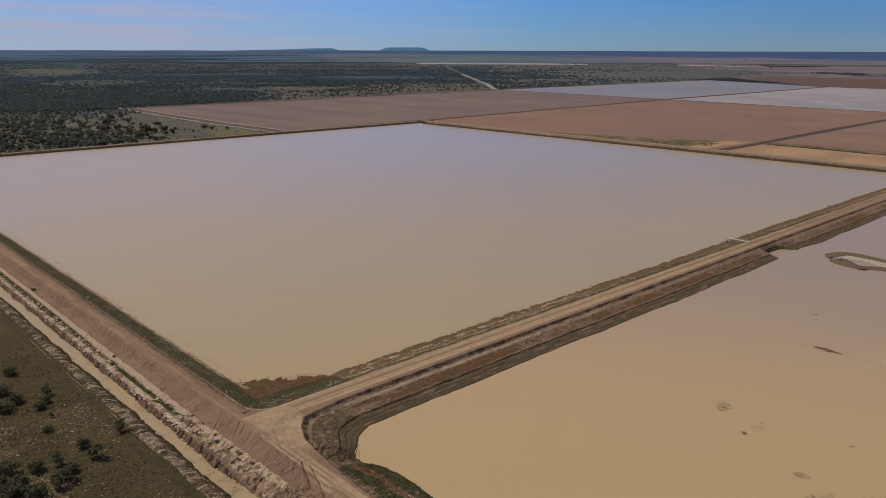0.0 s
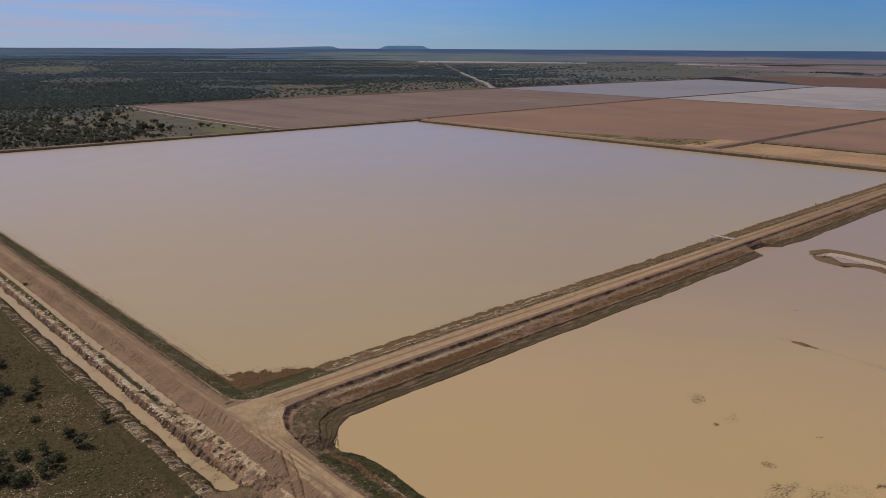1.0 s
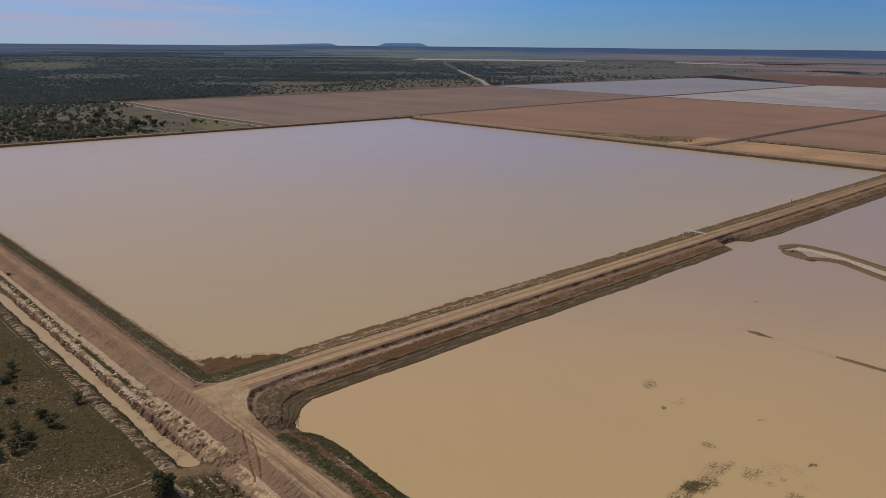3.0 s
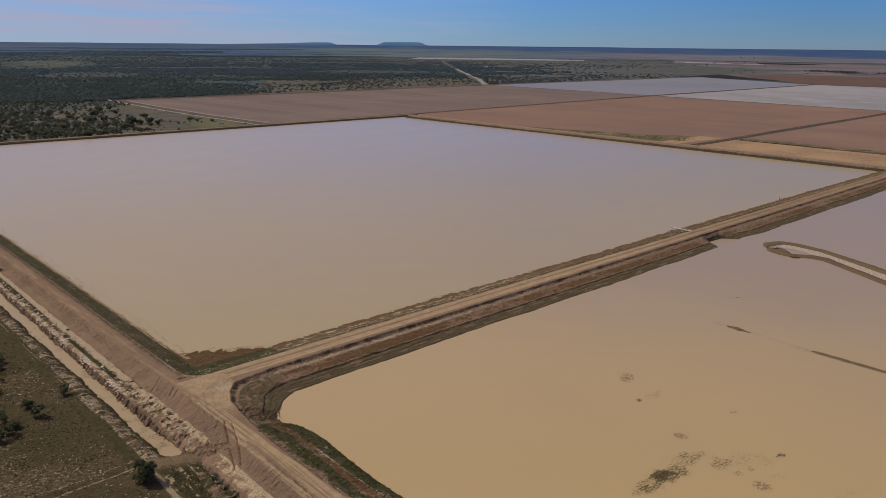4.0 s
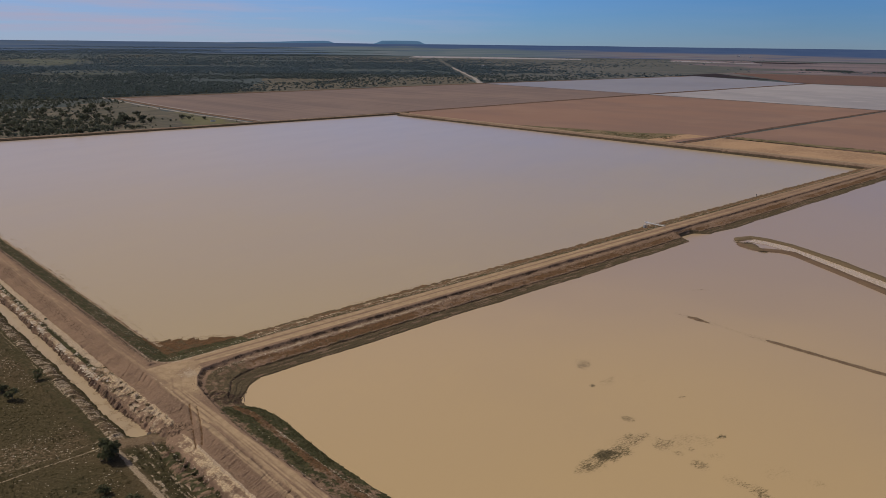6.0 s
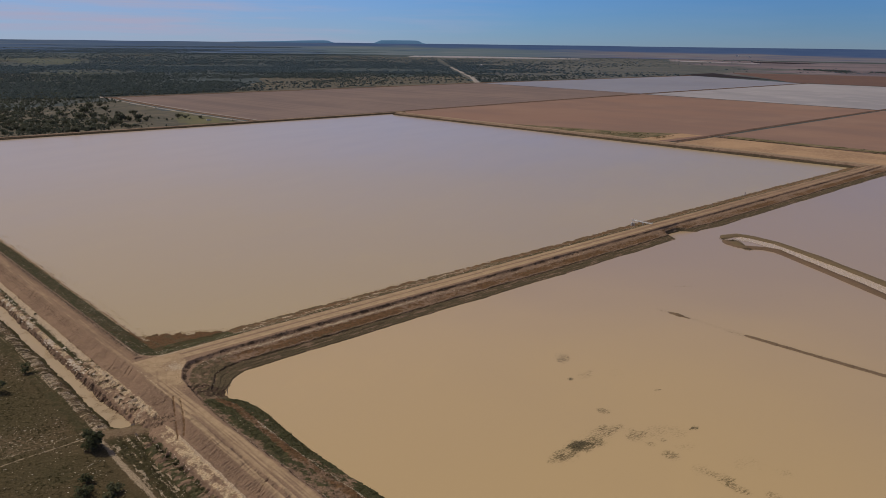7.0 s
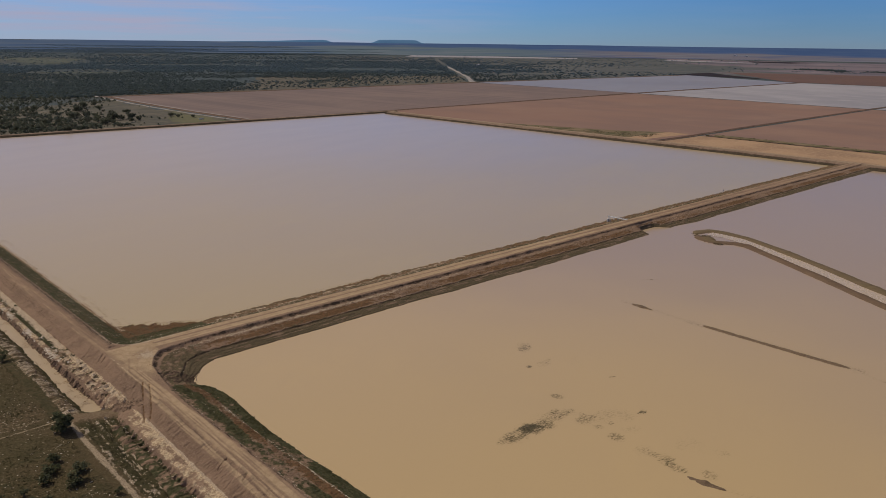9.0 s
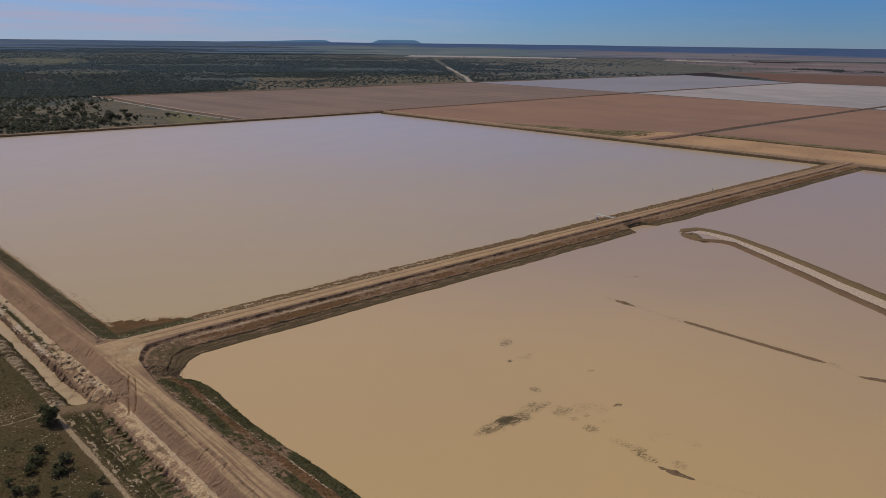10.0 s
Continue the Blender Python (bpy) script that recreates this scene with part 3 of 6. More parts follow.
def bank_h(x, y):
    wob = 0.22 * fbm(x, y, 6, 41)
    south = 1 - sstep(112, 122, y)
    out_n = np.interp(x + wob, [39.5, 40.2, 40.5, 41.3, 42.3, 43.4, 44.4, 44.6, 46.3, 47.5, 48.0], [-1.7, -1.2, -0.75, 0.5, 0.58, 0.72, 0.95, 0.9, 1.15, 1.9, 2.0])
    toe = np.interp(x + wob, [39.5, 41.2, 42.4, 43.6, 46.9, 47.3, 48.1], [-1.4, -0.5, 0.55, 0.9, 1.9, 2.0, 2.0])
    xl = x + west_lean(y)
    heap = np.interp(xl + wob, [38.4, 39.3, 39.8, 41.4, 42.2, 44.2, 44.7, 46.5, 47.0], [-0.9, -0.3, 0.15, 0.45, 0.85, 1.2, 1.2, 1.95, 2.0])
    low = sstep(103, 98, y)
    out_s = toe * (1 - low) + heap * low
    out = out_n * (1 - south) + out_s * south
    dd = b_slope(x, y)
    hb = np.interp(dd, [0, 0.45, 0.9, 2.2, 2.4, 4.95, 5.1, 6.1, 6.2, 6.9, 7.0, 7.6, 7.8, 10, 12.5], [2.0, 1.72, 1.60, 1.42, 1.34, 0.98, 0.77, 0.55, 0.45, 0.34, 0.25, 0.15, 0.0, -0.7, -1.6])
    hx = np.interp(x + wob, [51.2, 51.6, 53.2, 55.9, 56.7, 57.2, 58.5, 60], [2.0, 1.75, 1.25, 0.18, 0.045, -0.04, -0.5, -1.6])
    shelf = 0.35 * fbm(x, np.zeros_like(x), 30, 91) + 0.25 * vnoise(x * 0.5, y, 0.5, 92)
    hy = np.interp(y + 0.6 * wob + shelf, [126.2, 126.7, 130.6, 134.9, 137.4, 140], [2.0, 1.9, 0.6, 0.0, -0.7, -1.6])
    depth = inner_corner(x, y)
    near_corner = (x < 55.7) & (y < 130.7)
    ha = np.where(near_corner, np.interp(depth + wob, [0, 0.4, 2.0, 4.9], [2.0, 1.78, 1.3, 0.45]), np.maximum(hx, hy))
    s = ((70.6 - x) * 9.4 + (134.6 - y) * 14.8) / 17.5
    ha = np.maximum(ha, np.clip(0.07 * (s + 0.6 * fbm(x, y, 3, 17)), -0.6, 0.42))
    h = np.where(b_side(x, y), hb, np.where(depth > 0, ha, 2.0))
    h = np.where(x < 48.1, np.minimum(out, 2.0), h)
    # windrow beside the road, wheel ruts, scraper marks and clods
    wd = wind_distance(x, y)
    h = h + (0.10 + 0.08 * sstep(101, 108, y)) * np.exp(-((wd / 0.45) ** 2)) * (0.8 + 0.3 * vnoise(x, y, 1.3, 5))
    ridge_n = sstep(49.6, 49.9, x) * sstep(51.3, 50.9, x) * (y > 127.5)
    h = h + (0.14 + 0.12 * vnoise(x, y, 0.5, 6)) * ridge_n
    # erosion flutes down the scarp and down the drain's cut bank
    flute = np.abs(vnoise(x * 0.12, y + 0.12 * x, 0.62, 23)) + 0.6 * np.abs(vnoise(x * 0.2, y + 0.1 * x, 0.33, 29))
    scarp = sstep(45.9, 46.5, x) * (1 - sstep(47.4, 47.9, x)) * (1 - south)
    h = h - scarp * 0.07 * flute * (0.4 + 0.6 * sstep(150, 130, y))
    scrape = (sstep(44.8, 45.2, x) * (1 - low) + sstep(44.6, 44.9, xl) * low) * (1 - sstep(46.0, 46.5, xl) * low - sstep(47.2, 47.8, x) * (1 - low)) * south
    heaped = sstep(41.2, 42.0, xl) * (1 - sstep(43.4, 44.2, xl)) * low
    h = h + heaped * (0.08 * vnoise(x, y, 0.9, 47) + 0.05 * vnoise(x, y, 0.35, 48))
    hatch = sstep(39.2, 39.7, xl) * (1 - sstep(41.2, 41.8, xl)) * low
    h = h - hatch * 0.24 * np.abs(vnoise(x * 0.15, y + 0.35 * x, 0.4, 49))
    h = h - scrape * 0.16 * (np.abs(vnoise(x * 0.08, y + 0.3 * x, 0.5, 23)) + 0.5 * np.abs(vnoise(x * 0.15, y + 0.45 * x, 0.31, 29))) * np.clip(0.7 + 0.6 * vnoise(x * 0.3, y, 3.0, 58), 0.1, 1.2)
    h = h - 0.15 * gullies(x, y) * (1 + 0.6 * vnoise(x, y, 0.5, 62))
    cut = sstep(40.4, 40.7, x) * (1 - sstep(41.2, 41.5, x))
    h = h - cut * 0.48 * flute
    spoil = sstep(41.2, 41.5, x) * (1 - sstep(44.2, 44.8, x)) * (0.35 + 0.65 * sstep(136, 122, y)) * sstep(98, 104, y)
    h = h + spoil * (0.24 * vnoise(x, y, 0.55, 37) + 0.2 * vnoise(x, y, 1.2, 38) * south)
    h = h - 0.22 * np.exp(-(((x - 44.55) / 0.16) ** 2)) * sstep(0.1, 0.5, vnoise(x * 0, y, 1.7, 39)) * (1 - south)
    fan = mud_fan(x, y)
    h = h + fan * (0.10 * vnoise((x + y * 1.2) * 0.25, (y - x * 0.8), 0.5, 94) + 0.10 * vnoise(x, y, 0.45, 95))
    ribs = sstep(44.7, 45.1, xl) * (1 - sstep(46.4, 46.9, xl)) * sstep(104, 99, y)
    h = h - ribs * 0.11 * np.abs(np.sin((y + 0.16 * x + 0.12 * vnoise(x, y, 2.0, 96)) * math.pi / 0.58)) * np.clip(0.75 + 0.5 * vnoise(x, y, 2.5, 97), 0.2, 1.2)
    for line in RAMP_RUTS:
        h = h - 0.13 * np.exp(-((line_distance(x, y, line) / 0.2) ** 2))
    for line in TURN_TRACKS:
        h = h - 0.03 * np.exp(-((line_distance(x, y, line) / 0.2) ** 2))
    road = (wd > 0.5) & ~b_side(x, y) & (x > 48) & (h > 1.8)
    h = h + np.where(road, 0.0, np.where(b_side(x, y), 0.10 * sstep(7.0, 4.5, dd) + 0.02, 0.10) * fbm(x, y, 1.1, 33))
    for c in (123.1, 124.9):
        h = h - 0.09 * np.exp(-(((y - c) / 0.3) ** 2)) * (x > 56)
    for c in (48.0, 49.1):
        h = h - 0.09 * np.exp(-(((x + west_lean(y) - c) / 0.3) ** 2)) * (y < 108)
    return h


def bank_cover(x, y):
    dd = b_slope(x, y)
    bs = b_side(x, y)
    wd = wind_distance(x, y)
    nz = fbm(x, y, 9, 77)
    north = sstep(113, 121, y)
    a_side = inner_corner(x, y) > 0
    road_w = sstep(47.6, 48.2, x) * (1 - sstep(49.3, 49.8, x)) * north * (0.34 + 0.3 * vnoise(x, y * 0.05, 0.32, 61)) + (sstep(46.3, 47.2, x + west_lean(y)) * sstep(106, 99, y) + sstep(47.4, 48.2, x) * sstep(99, 106, y)) * (1 - sstep(50.0, 50.6, x)) * (1 - north) * (0.70 + 0.5 * vnoise(x + west_lean(y), y * 0.03, 0.24, 65))
    road_s = sstep(121.9, 122.4, y) * (1 - sstep(125.9, 126.4, y)) * (x > 50) * (0.92 + 0.25 * vnoise(x * 0.05, y, 0.4, 62))
    a = np.maximum(road_w, road_s * (1 - 0.55 * sstep(140, 300, x))) * np.where(bs | a_side, 0, 1)
    a = np.maximum(a, 0.82 * sstep(48.2, 49.2, x) * (x < 57) * sstep(106, 113, y) * (y < 126.2) * ~bs * (0.9 + 0.25 * vnoise(x, y, 1.8, 40)))
    # greenery
    inner = np.where((x > 49.5) & (y > 127.5) & (a_side | (x < 51.2)), (0.25 * sstep(49.9, 50.2, x) + 0.46 * sstep(51.0, 51.4, x)) * (1 - sstep(55.6, 56.1, x)), 0)
    hy = y + 0.35 * fbm(x, y, 6, 41)
    slope_a = np.where(a_side & (x > 56), sstep(126.3, 127.5, hy) * (1 - sstep(128.6, 130, hy)) * 0.75 + 0.5 * np.exp(-(((hy - 127.6) / 0.6) ** 2)), 0)
    r = np.maximum(inner, slope_a)
    r = np.maximum(r, 0.6 * sstep(50.4, 51.0, x) * (1 - sstep(51.6, 52.2, x)) * sstep(106, 100, y) * (0.6 + 0.4 * nz))
    r = np.maximum(r, sstep(42.1, 42.4, x) * (1 - sstep(43.2, 43.6, x)) * (0.7 + 0.3 * nz) * sstep(124, 138, y))
    a = np.maximum(a, sstep(43.3, 43.6, x) * (1 - sstep(44.35, 44.6, x)) * sstep(122, 134, y) * (0.85 + 0.3 * vnoise(x, y, 1.5, 64)))
    r = np.maximum(r, 0.72 * sstep(42.0, 41.4, x + west_lean(y)) * (1 - sstep(99, 103, y)) * (0.9 + 0.5 * vnoise(x * 0.15, y + 0.35 * x, 0.5, 49)))
    leg = sstep(105.5, 103, y) * bs
    turn = (1 - leg) * bs
    fan = mud_fan(x, y)
    lively = np.clip(0.7 + 0.5 * nz + 0.3 * fbm(x, y, 2.5, 78), 0, 1)
    r = np.maximum(r, leg * (0.85 * sstep(0.4, 0.9, dd) + 0.8 * sstep(1.2, 1.9, dd) * sstep(4.4, 3.2, dd) * (0.3 + 0.7 * sstep(76, 90, y)) + 1.0 * sstep(6.2, 6.9, dd) + 0.6 * sstep(4.8, 5.2, dd)) * lively)
    r = np.maximum(r, turn * (0.32 * sstep(5.3, 5.8, dd) + 0.25 * sstep(67, 60, x) * sstep(0.9, 1.5, dd)) * lively)
    corner = a_side & (x < 72) & (y < 146)
    r = np.where(corner & (y < 134), 0.9, r) * (1 - 0.8 * leg * sstep(0.3, 0.7, np.exp(-(((dd - 4.2) / 1.35) ** 2)) * np.clip(0.65 + 0.7 * nz + 0.3 * sstep(88, 76, y), 0, 1)))
    # rust-coloured dry growth
    g = turn * sstep(1.9, 2.5, dd) * (1 - sstep(4.2, 5.2, dd)) * (0.62 + 0.35 * nz) * (1 - fan) * (0.35 + 0.65 * sstep(60, 70, x))
    g = np.maximum(g, leg * 1.0 * np.exp(-(((dd - 4.2) / 1.35) ** 2)) * np.clip(0.65 + 0.7 * nz + 0.3 * sstep(88, 76, y), 0, 1))
    g = np.maximum(g, np.where(a_side & (x > 56), sstep(130.5, 131.5, hy) * 0.7, 0))
    g = np.where(corner & (y >= 133), 0.85, g)
    # pale clods and spoil
    b = (0.5 + 0.45 * sstep(43.2, 43.7, x)) * sstep(41.4, 41.9, x) * sstep(44.9, 44.5, x) * sstep(138, 126, y) * sstep(100, 106, y) * (0.95 + 0.6 * vnoise(x, y, 1.3, 71))
    b = np.maximum(b, sstep(41.2, 41.4, x) * (1 - sstep(42.2, 42.5, x)) * sstep(120, 134, y) * (0.55 + 0.5 * vnoise(x, y, 1.1, 13)))
    b = np.maximum(b, np.where(a_side & (y > 130), np.maximum(sstep(55.8, 56.1, x) * sstep(57, 56.6, x) * 0.9, 0.55 * sstep(50.9, 51.1, x) * sstep(51.9, 51.5, x)), 0))
    xl = x + west_lean(y)
    south = sstep(102, 98, y)
    b = np.maximum(b, sstep(41.7, 42.4, xl) * (1 - sstep(44.1, 44.35, xl)) * south * (0.62 + 0.35 * vnoise(x, y, 1.2, 72) + 0.5 * sstep(43.5, 43.9, xl)))
    b = np.maximum(b, sstep(39.3, 39.8, xl) * (1 - sstep(41.2, 41.8, xl)) * south * sstep(0.3, 0.8, np.abs(vnoise(x * 0.15, y + 0.35 * x, 0.4, 49))) * 0.45)
    b = np.maximum(b, 0.5 * np.exp(-(((x - 48.2 + 0.15 * vnoise(x, y, 1.5, 73)) / 0.22) ** 2)) * sstep(107, 110, y) * sstep(125, 121, y))
    for c in (48.0, 49.1):
        a = a - 0.5 * np.exp(-(((x + west_lean(y) - c + 0.1 * vnoise(x, y, 8, 3)) / 0.2) ** 2)) * (y < 100)
    for line in TURN_TRACKS:
        a = a - 0.2 * np.exp(-((line_distance(x, y, line) / 0.2) ** 2))
    for line in RAMP_RUTS:
        g = np.maximum(g, 0.75 * np.exp(-((line_distance(x, y, line) / 0.17) ** 2)))
    a = a - 0.8 * np.exp(-(((y - 124.4 + 0.1 * vnoise(x, y, 9, 3)) / 0.5) ** 2)) * (x > 57)
    b = b * np.clip(0.95 + 0.3 * vnoise(x * 1.5, y, 2.2, 63), 0, 1)
    # olive-brown growth, pale clay, black clods with painted shade and darker bands, and where the blade has left its
    # marks
    streak = vnoise(x * 0.06, y, 0.24, 98) + 0.6 * vnoise(x * 0.2, y, 0.5, 99)
    o = turn * (0.85 * sstep(4.6, 5.3, dd) + 0.35 * sstep(2.5, 3.5, dd) * streak) * (0.85 + 0.25 * streak)
    o = np.maximum(o, turn * 0.72 * sstep(68, 61, x) * sstep(0.9, 1.5, dd) * (0.9 + 0.5 * vnoise(x, y, 0.8, 68)))
    o = np.maximum(o, leg * 0.10 * sstep(0.5, 1.0, dd) * (0.9 + 0.5 * vnoise(x, y, 0.8, 68)))
    o = np.maximum(o, leg * (0.2 * sstep(4.7, 5.3, dd) + 0.5 * sstep(0.8, 1.2, dd) * sstep(2.2, 1.4, dd)) * lively)
    o = np.maximum(o, np.where(a_side & (x > 64), (0.46 + 0.3 * vnoise(x * 0.1, y, 0.5, 59)) * sstep(126.4, 127.2, hy) * sstep(66, 74, x), 0))
    o = np.maximum(o, np.where(a_side & (x < 64), 0.28 + 0.4 * vnoise(x, y * 0.4, 0.9, 53), 0))
    w = turn * 0.62 * sstep(60, 67, x) * np.exp(-(((dd - 1.55) / 0.5) ** 2)) * (1 - 0.6 * sstep(90, 170, x)) * (0.9 + 0.4 * vnoise(x * 0.3, y, 0.8, 54)) * (1 - fan)
    w = np.maximum(w, np.where(a_side & (x > 72), (0.7 * np.exp(-(((hy - 129.2) / 0.5) ** 2)) + 0.6 * np.exp(-(((hy - 132.3) / 1.2) ** 2))) * np.clip(0.7 + 0.9 * vnoise(x * 0.35, y, 0.6, 50), 0, 1.2) * (1 - 0.65 * sstep(110, 180, x)), 0))
    w = np.maximum(w, leg * 0.14 * np.exp(-(((dd - 0.8) / 0.4) ** 2)))
    apron = np.exp(-(((np.hypot((x - 54.0) / 1.9, (y - 119.2) / 2.6)) / 0.9) ** 2)) * ~bs * (y < 122.4)
    w = np.maximum(w, 0.75 * apron)
    w = np.maximum(w, 0.8 * sstep(42.7, 43.3, x - 0.5 * sstep(165, 220, y)) * (1 - sstep(44.2, 44.45, x)) * sstep(128, 140, y))
    w = np.maximum(w, (0.06 + 0.7 * np.exp(-(((x - 44.05) / 0.35) ** 2)) + 0.6 * vnoise(x, y, 1.1, 55) + 0.35 * vnoise(x, y, 0.5, 56)) * sstep(41.5, 42.0, x) * (1 - sstep(44.2, 44.7, x)) * sstep(140, 130, y) * sstep(105, 109, y))
    w = np.maximum(w, (0.95 * np.exp(-(((xl - 44.1) / 0.22) ** 2)) + (0.05 + 0.35 * vnoise(x, y, 1.0, 60)) * sstep(41.9, 42.4, xl) * (1 - sstep(43.9, 44.3, xl))) * sstep(97, 94, y))
    w = np.maximum(w, np.where(a_side, 0.72 * np.exp(-(((x - 56.8) / 0.55) ** 2)) * (y > 139), 0))
    # black clods below the windrow; shade of the terrace steps painted as thin lines
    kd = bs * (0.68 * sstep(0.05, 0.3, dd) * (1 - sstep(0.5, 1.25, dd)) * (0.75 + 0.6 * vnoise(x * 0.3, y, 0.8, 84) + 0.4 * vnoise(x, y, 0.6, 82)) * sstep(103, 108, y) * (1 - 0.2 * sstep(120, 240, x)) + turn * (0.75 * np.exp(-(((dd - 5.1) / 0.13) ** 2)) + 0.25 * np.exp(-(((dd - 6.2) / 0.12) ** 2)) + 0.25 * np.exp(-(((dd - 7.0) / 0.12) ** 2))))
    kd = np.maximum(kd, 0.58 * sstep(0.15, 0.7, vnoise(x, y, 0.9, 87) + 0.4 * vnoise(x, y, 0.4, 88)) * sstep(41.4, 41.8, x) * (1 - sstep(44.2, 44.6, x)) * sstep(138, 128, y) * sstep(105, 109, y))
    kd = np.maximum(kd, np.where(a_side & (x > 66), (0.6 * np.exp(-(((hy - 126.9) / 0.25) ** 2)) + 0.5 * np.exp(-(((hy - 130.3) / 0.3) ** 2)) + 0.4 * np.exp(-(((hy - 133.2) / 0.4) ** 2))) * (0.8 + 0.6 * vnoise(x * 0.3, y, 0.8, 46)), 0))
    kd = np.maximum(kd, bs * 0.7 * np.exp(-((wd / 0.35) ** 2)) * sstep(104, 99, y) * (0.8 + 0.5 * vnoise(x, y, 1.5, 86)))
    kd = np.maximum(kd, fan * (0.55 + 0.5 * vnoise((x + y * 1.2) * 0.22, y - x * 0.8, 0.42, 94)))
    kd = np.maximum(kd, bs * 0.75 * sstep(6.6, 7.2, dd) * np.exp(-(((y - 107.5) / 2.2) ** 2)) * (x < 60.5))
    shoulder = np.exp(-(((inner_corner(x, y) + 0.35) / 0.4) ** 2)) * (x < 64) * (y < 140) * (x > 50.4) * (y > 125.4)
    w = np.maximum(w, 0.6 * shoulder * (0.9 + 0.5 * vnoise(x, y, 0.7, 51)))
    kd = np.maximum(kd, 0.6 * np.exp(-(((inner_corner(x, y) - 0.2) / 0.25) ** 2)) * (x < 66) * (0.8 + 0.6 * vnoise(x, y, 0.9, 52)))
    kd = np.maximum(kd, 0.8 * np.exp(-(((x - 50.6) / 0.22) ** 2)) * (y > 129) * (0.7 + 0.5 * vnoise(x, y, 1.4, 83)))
    # shade of the cut bank's flutes, painted as dark streaks
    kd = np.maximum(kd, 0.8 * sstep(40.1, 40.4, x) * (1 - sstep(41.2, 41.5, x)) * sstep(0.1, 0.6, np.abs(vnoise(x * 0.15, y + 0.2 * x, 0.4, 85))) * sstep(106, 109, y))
    # shade inside the gullies, painted into the colour
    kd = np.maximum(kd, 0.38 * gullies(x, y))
    # upper scarp coloured darker further north
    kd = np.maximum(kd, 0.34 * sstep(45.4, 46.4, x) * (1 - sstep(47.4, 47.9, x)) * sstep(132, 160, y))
    sc = sstep(44.6, 45.0, xl) * (1 - sstep(47.2, 47.9, x)) * (0.22 + 0.78 * sstep(134, 122, y))
    k = 1 - sstep(0.25, 0.6, crossing(x, y)) * (x < 46.5)
    kd = kd * k + 0.42 * (1 - k) * (0.9 + 0.6 * vnoise(x * 0.4, y, 0.7, 69))
    return r * k, g * k, b * k, a, o * k, w * k, kd, sc * k


bx = steps((38.4, 0.13), (52, 0.2), 62.0)
by = steps((20, 1.0), (64, 0.15), (165, 0.25), (220, 0.6), (300, 2.0), 520)
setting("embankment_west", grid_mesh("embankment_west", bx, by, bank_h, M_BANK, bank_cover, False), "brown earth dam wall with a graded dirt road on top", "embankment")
sx = steps((62.0, 0.4), (180, 0.7), (300, 1.5), 436)
sy = steps((108, 0.5), (112, 0.14), (122, 0.22), (138, 1.0), 141)
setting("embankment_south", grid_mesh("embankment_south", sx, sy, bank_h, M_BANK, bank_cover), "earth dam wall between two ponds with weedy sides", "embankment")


def east_h(x, y):
    return np.interp(x + 0.6 * fbm(x, y, 16, 19), [420, 426.6, 427.4, 430.5, 431.5, 436, 437, 441, 446], [-1.6, -0.3, 0.5, 1.75, 2.0, 2.0, 1.8, 0.3, -0.5]) + 0.06 * fbm(x, y, 3, 3)


def east_cover(x, y):
    t = sstep(431.3, 432, x) * (1 - sstep(435.4, 436.2, x))
    return 0.8 * sstep(429.6, 428.4, x), 0.3 * sstep(427.5, 430, x) * sstep(437.5, 436, x) * (1 - t), 0 * x, np.maximum(np.maximum(t * 0.95, 0.6 * sstep(437, 438.5, x)), 0.5 * sstep(429, 430, x) * sstep(431.5, 431, x))


def north_h(x, y):
    return np.interp(y + 0.6 * fbm(x, y, 16, 29), [512, 518.6, 519.3, 521.0, 521.5, 525, 526, 529, 533], [-1.6, -0.4, 0.4, 1.05, 1.25, 1.25, 1.0, 0.1, -0.5]) + 0.06 * fbm(x, y, 3, 3)


def north_cover(x, y):
    t = sstep(521.3, 522, y) * (1 - sstep(524.4, 525.2, y))
    return sstep(521.7, 521.0, y) * 0.75 + 0.7 * sstep(524.6, 525.4, y) * (1 - sstep(528, 530, y)), 0.35 * t, 0 * x, t * (0.6 + 0.4 * sstep(250, 420, x))


setting("embankment_east", grid_mesh("embankment_east", steps((420, 0.6), 446), steps((-230, 6), (60, 2), 512), east_h, M_DIKE, east_cover), "tan earth dam wall with a track along its crest", "embankment")
setting("embankment_north", grid_mesh("embankment_north", steps((36, 3), 448), steps((512, 0.6), 533), north_h, M_DIKE, north_cover), "low dark earth dam wall at the woodland's edge", "embankment")


# ---------------------------------------------------------------- water
def water(name, pts, z, mat, label):
    me = bpy.data.meshes.new(name)
    me.from_pydata([(x, y, z) for x, y in pts], [], [tuple(range(len(pts)))])
    me.materials.append(mat)
    return setting(name, me, label, "water")


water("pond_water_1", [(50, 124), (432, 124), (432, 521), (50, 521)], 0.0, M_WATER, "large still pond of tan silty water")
water("ditch_water", [(36, 101), (43, 101), (43, 560), (36, 560)], -0.72, M_DITCH, "narrow drain of shallow muddy water")


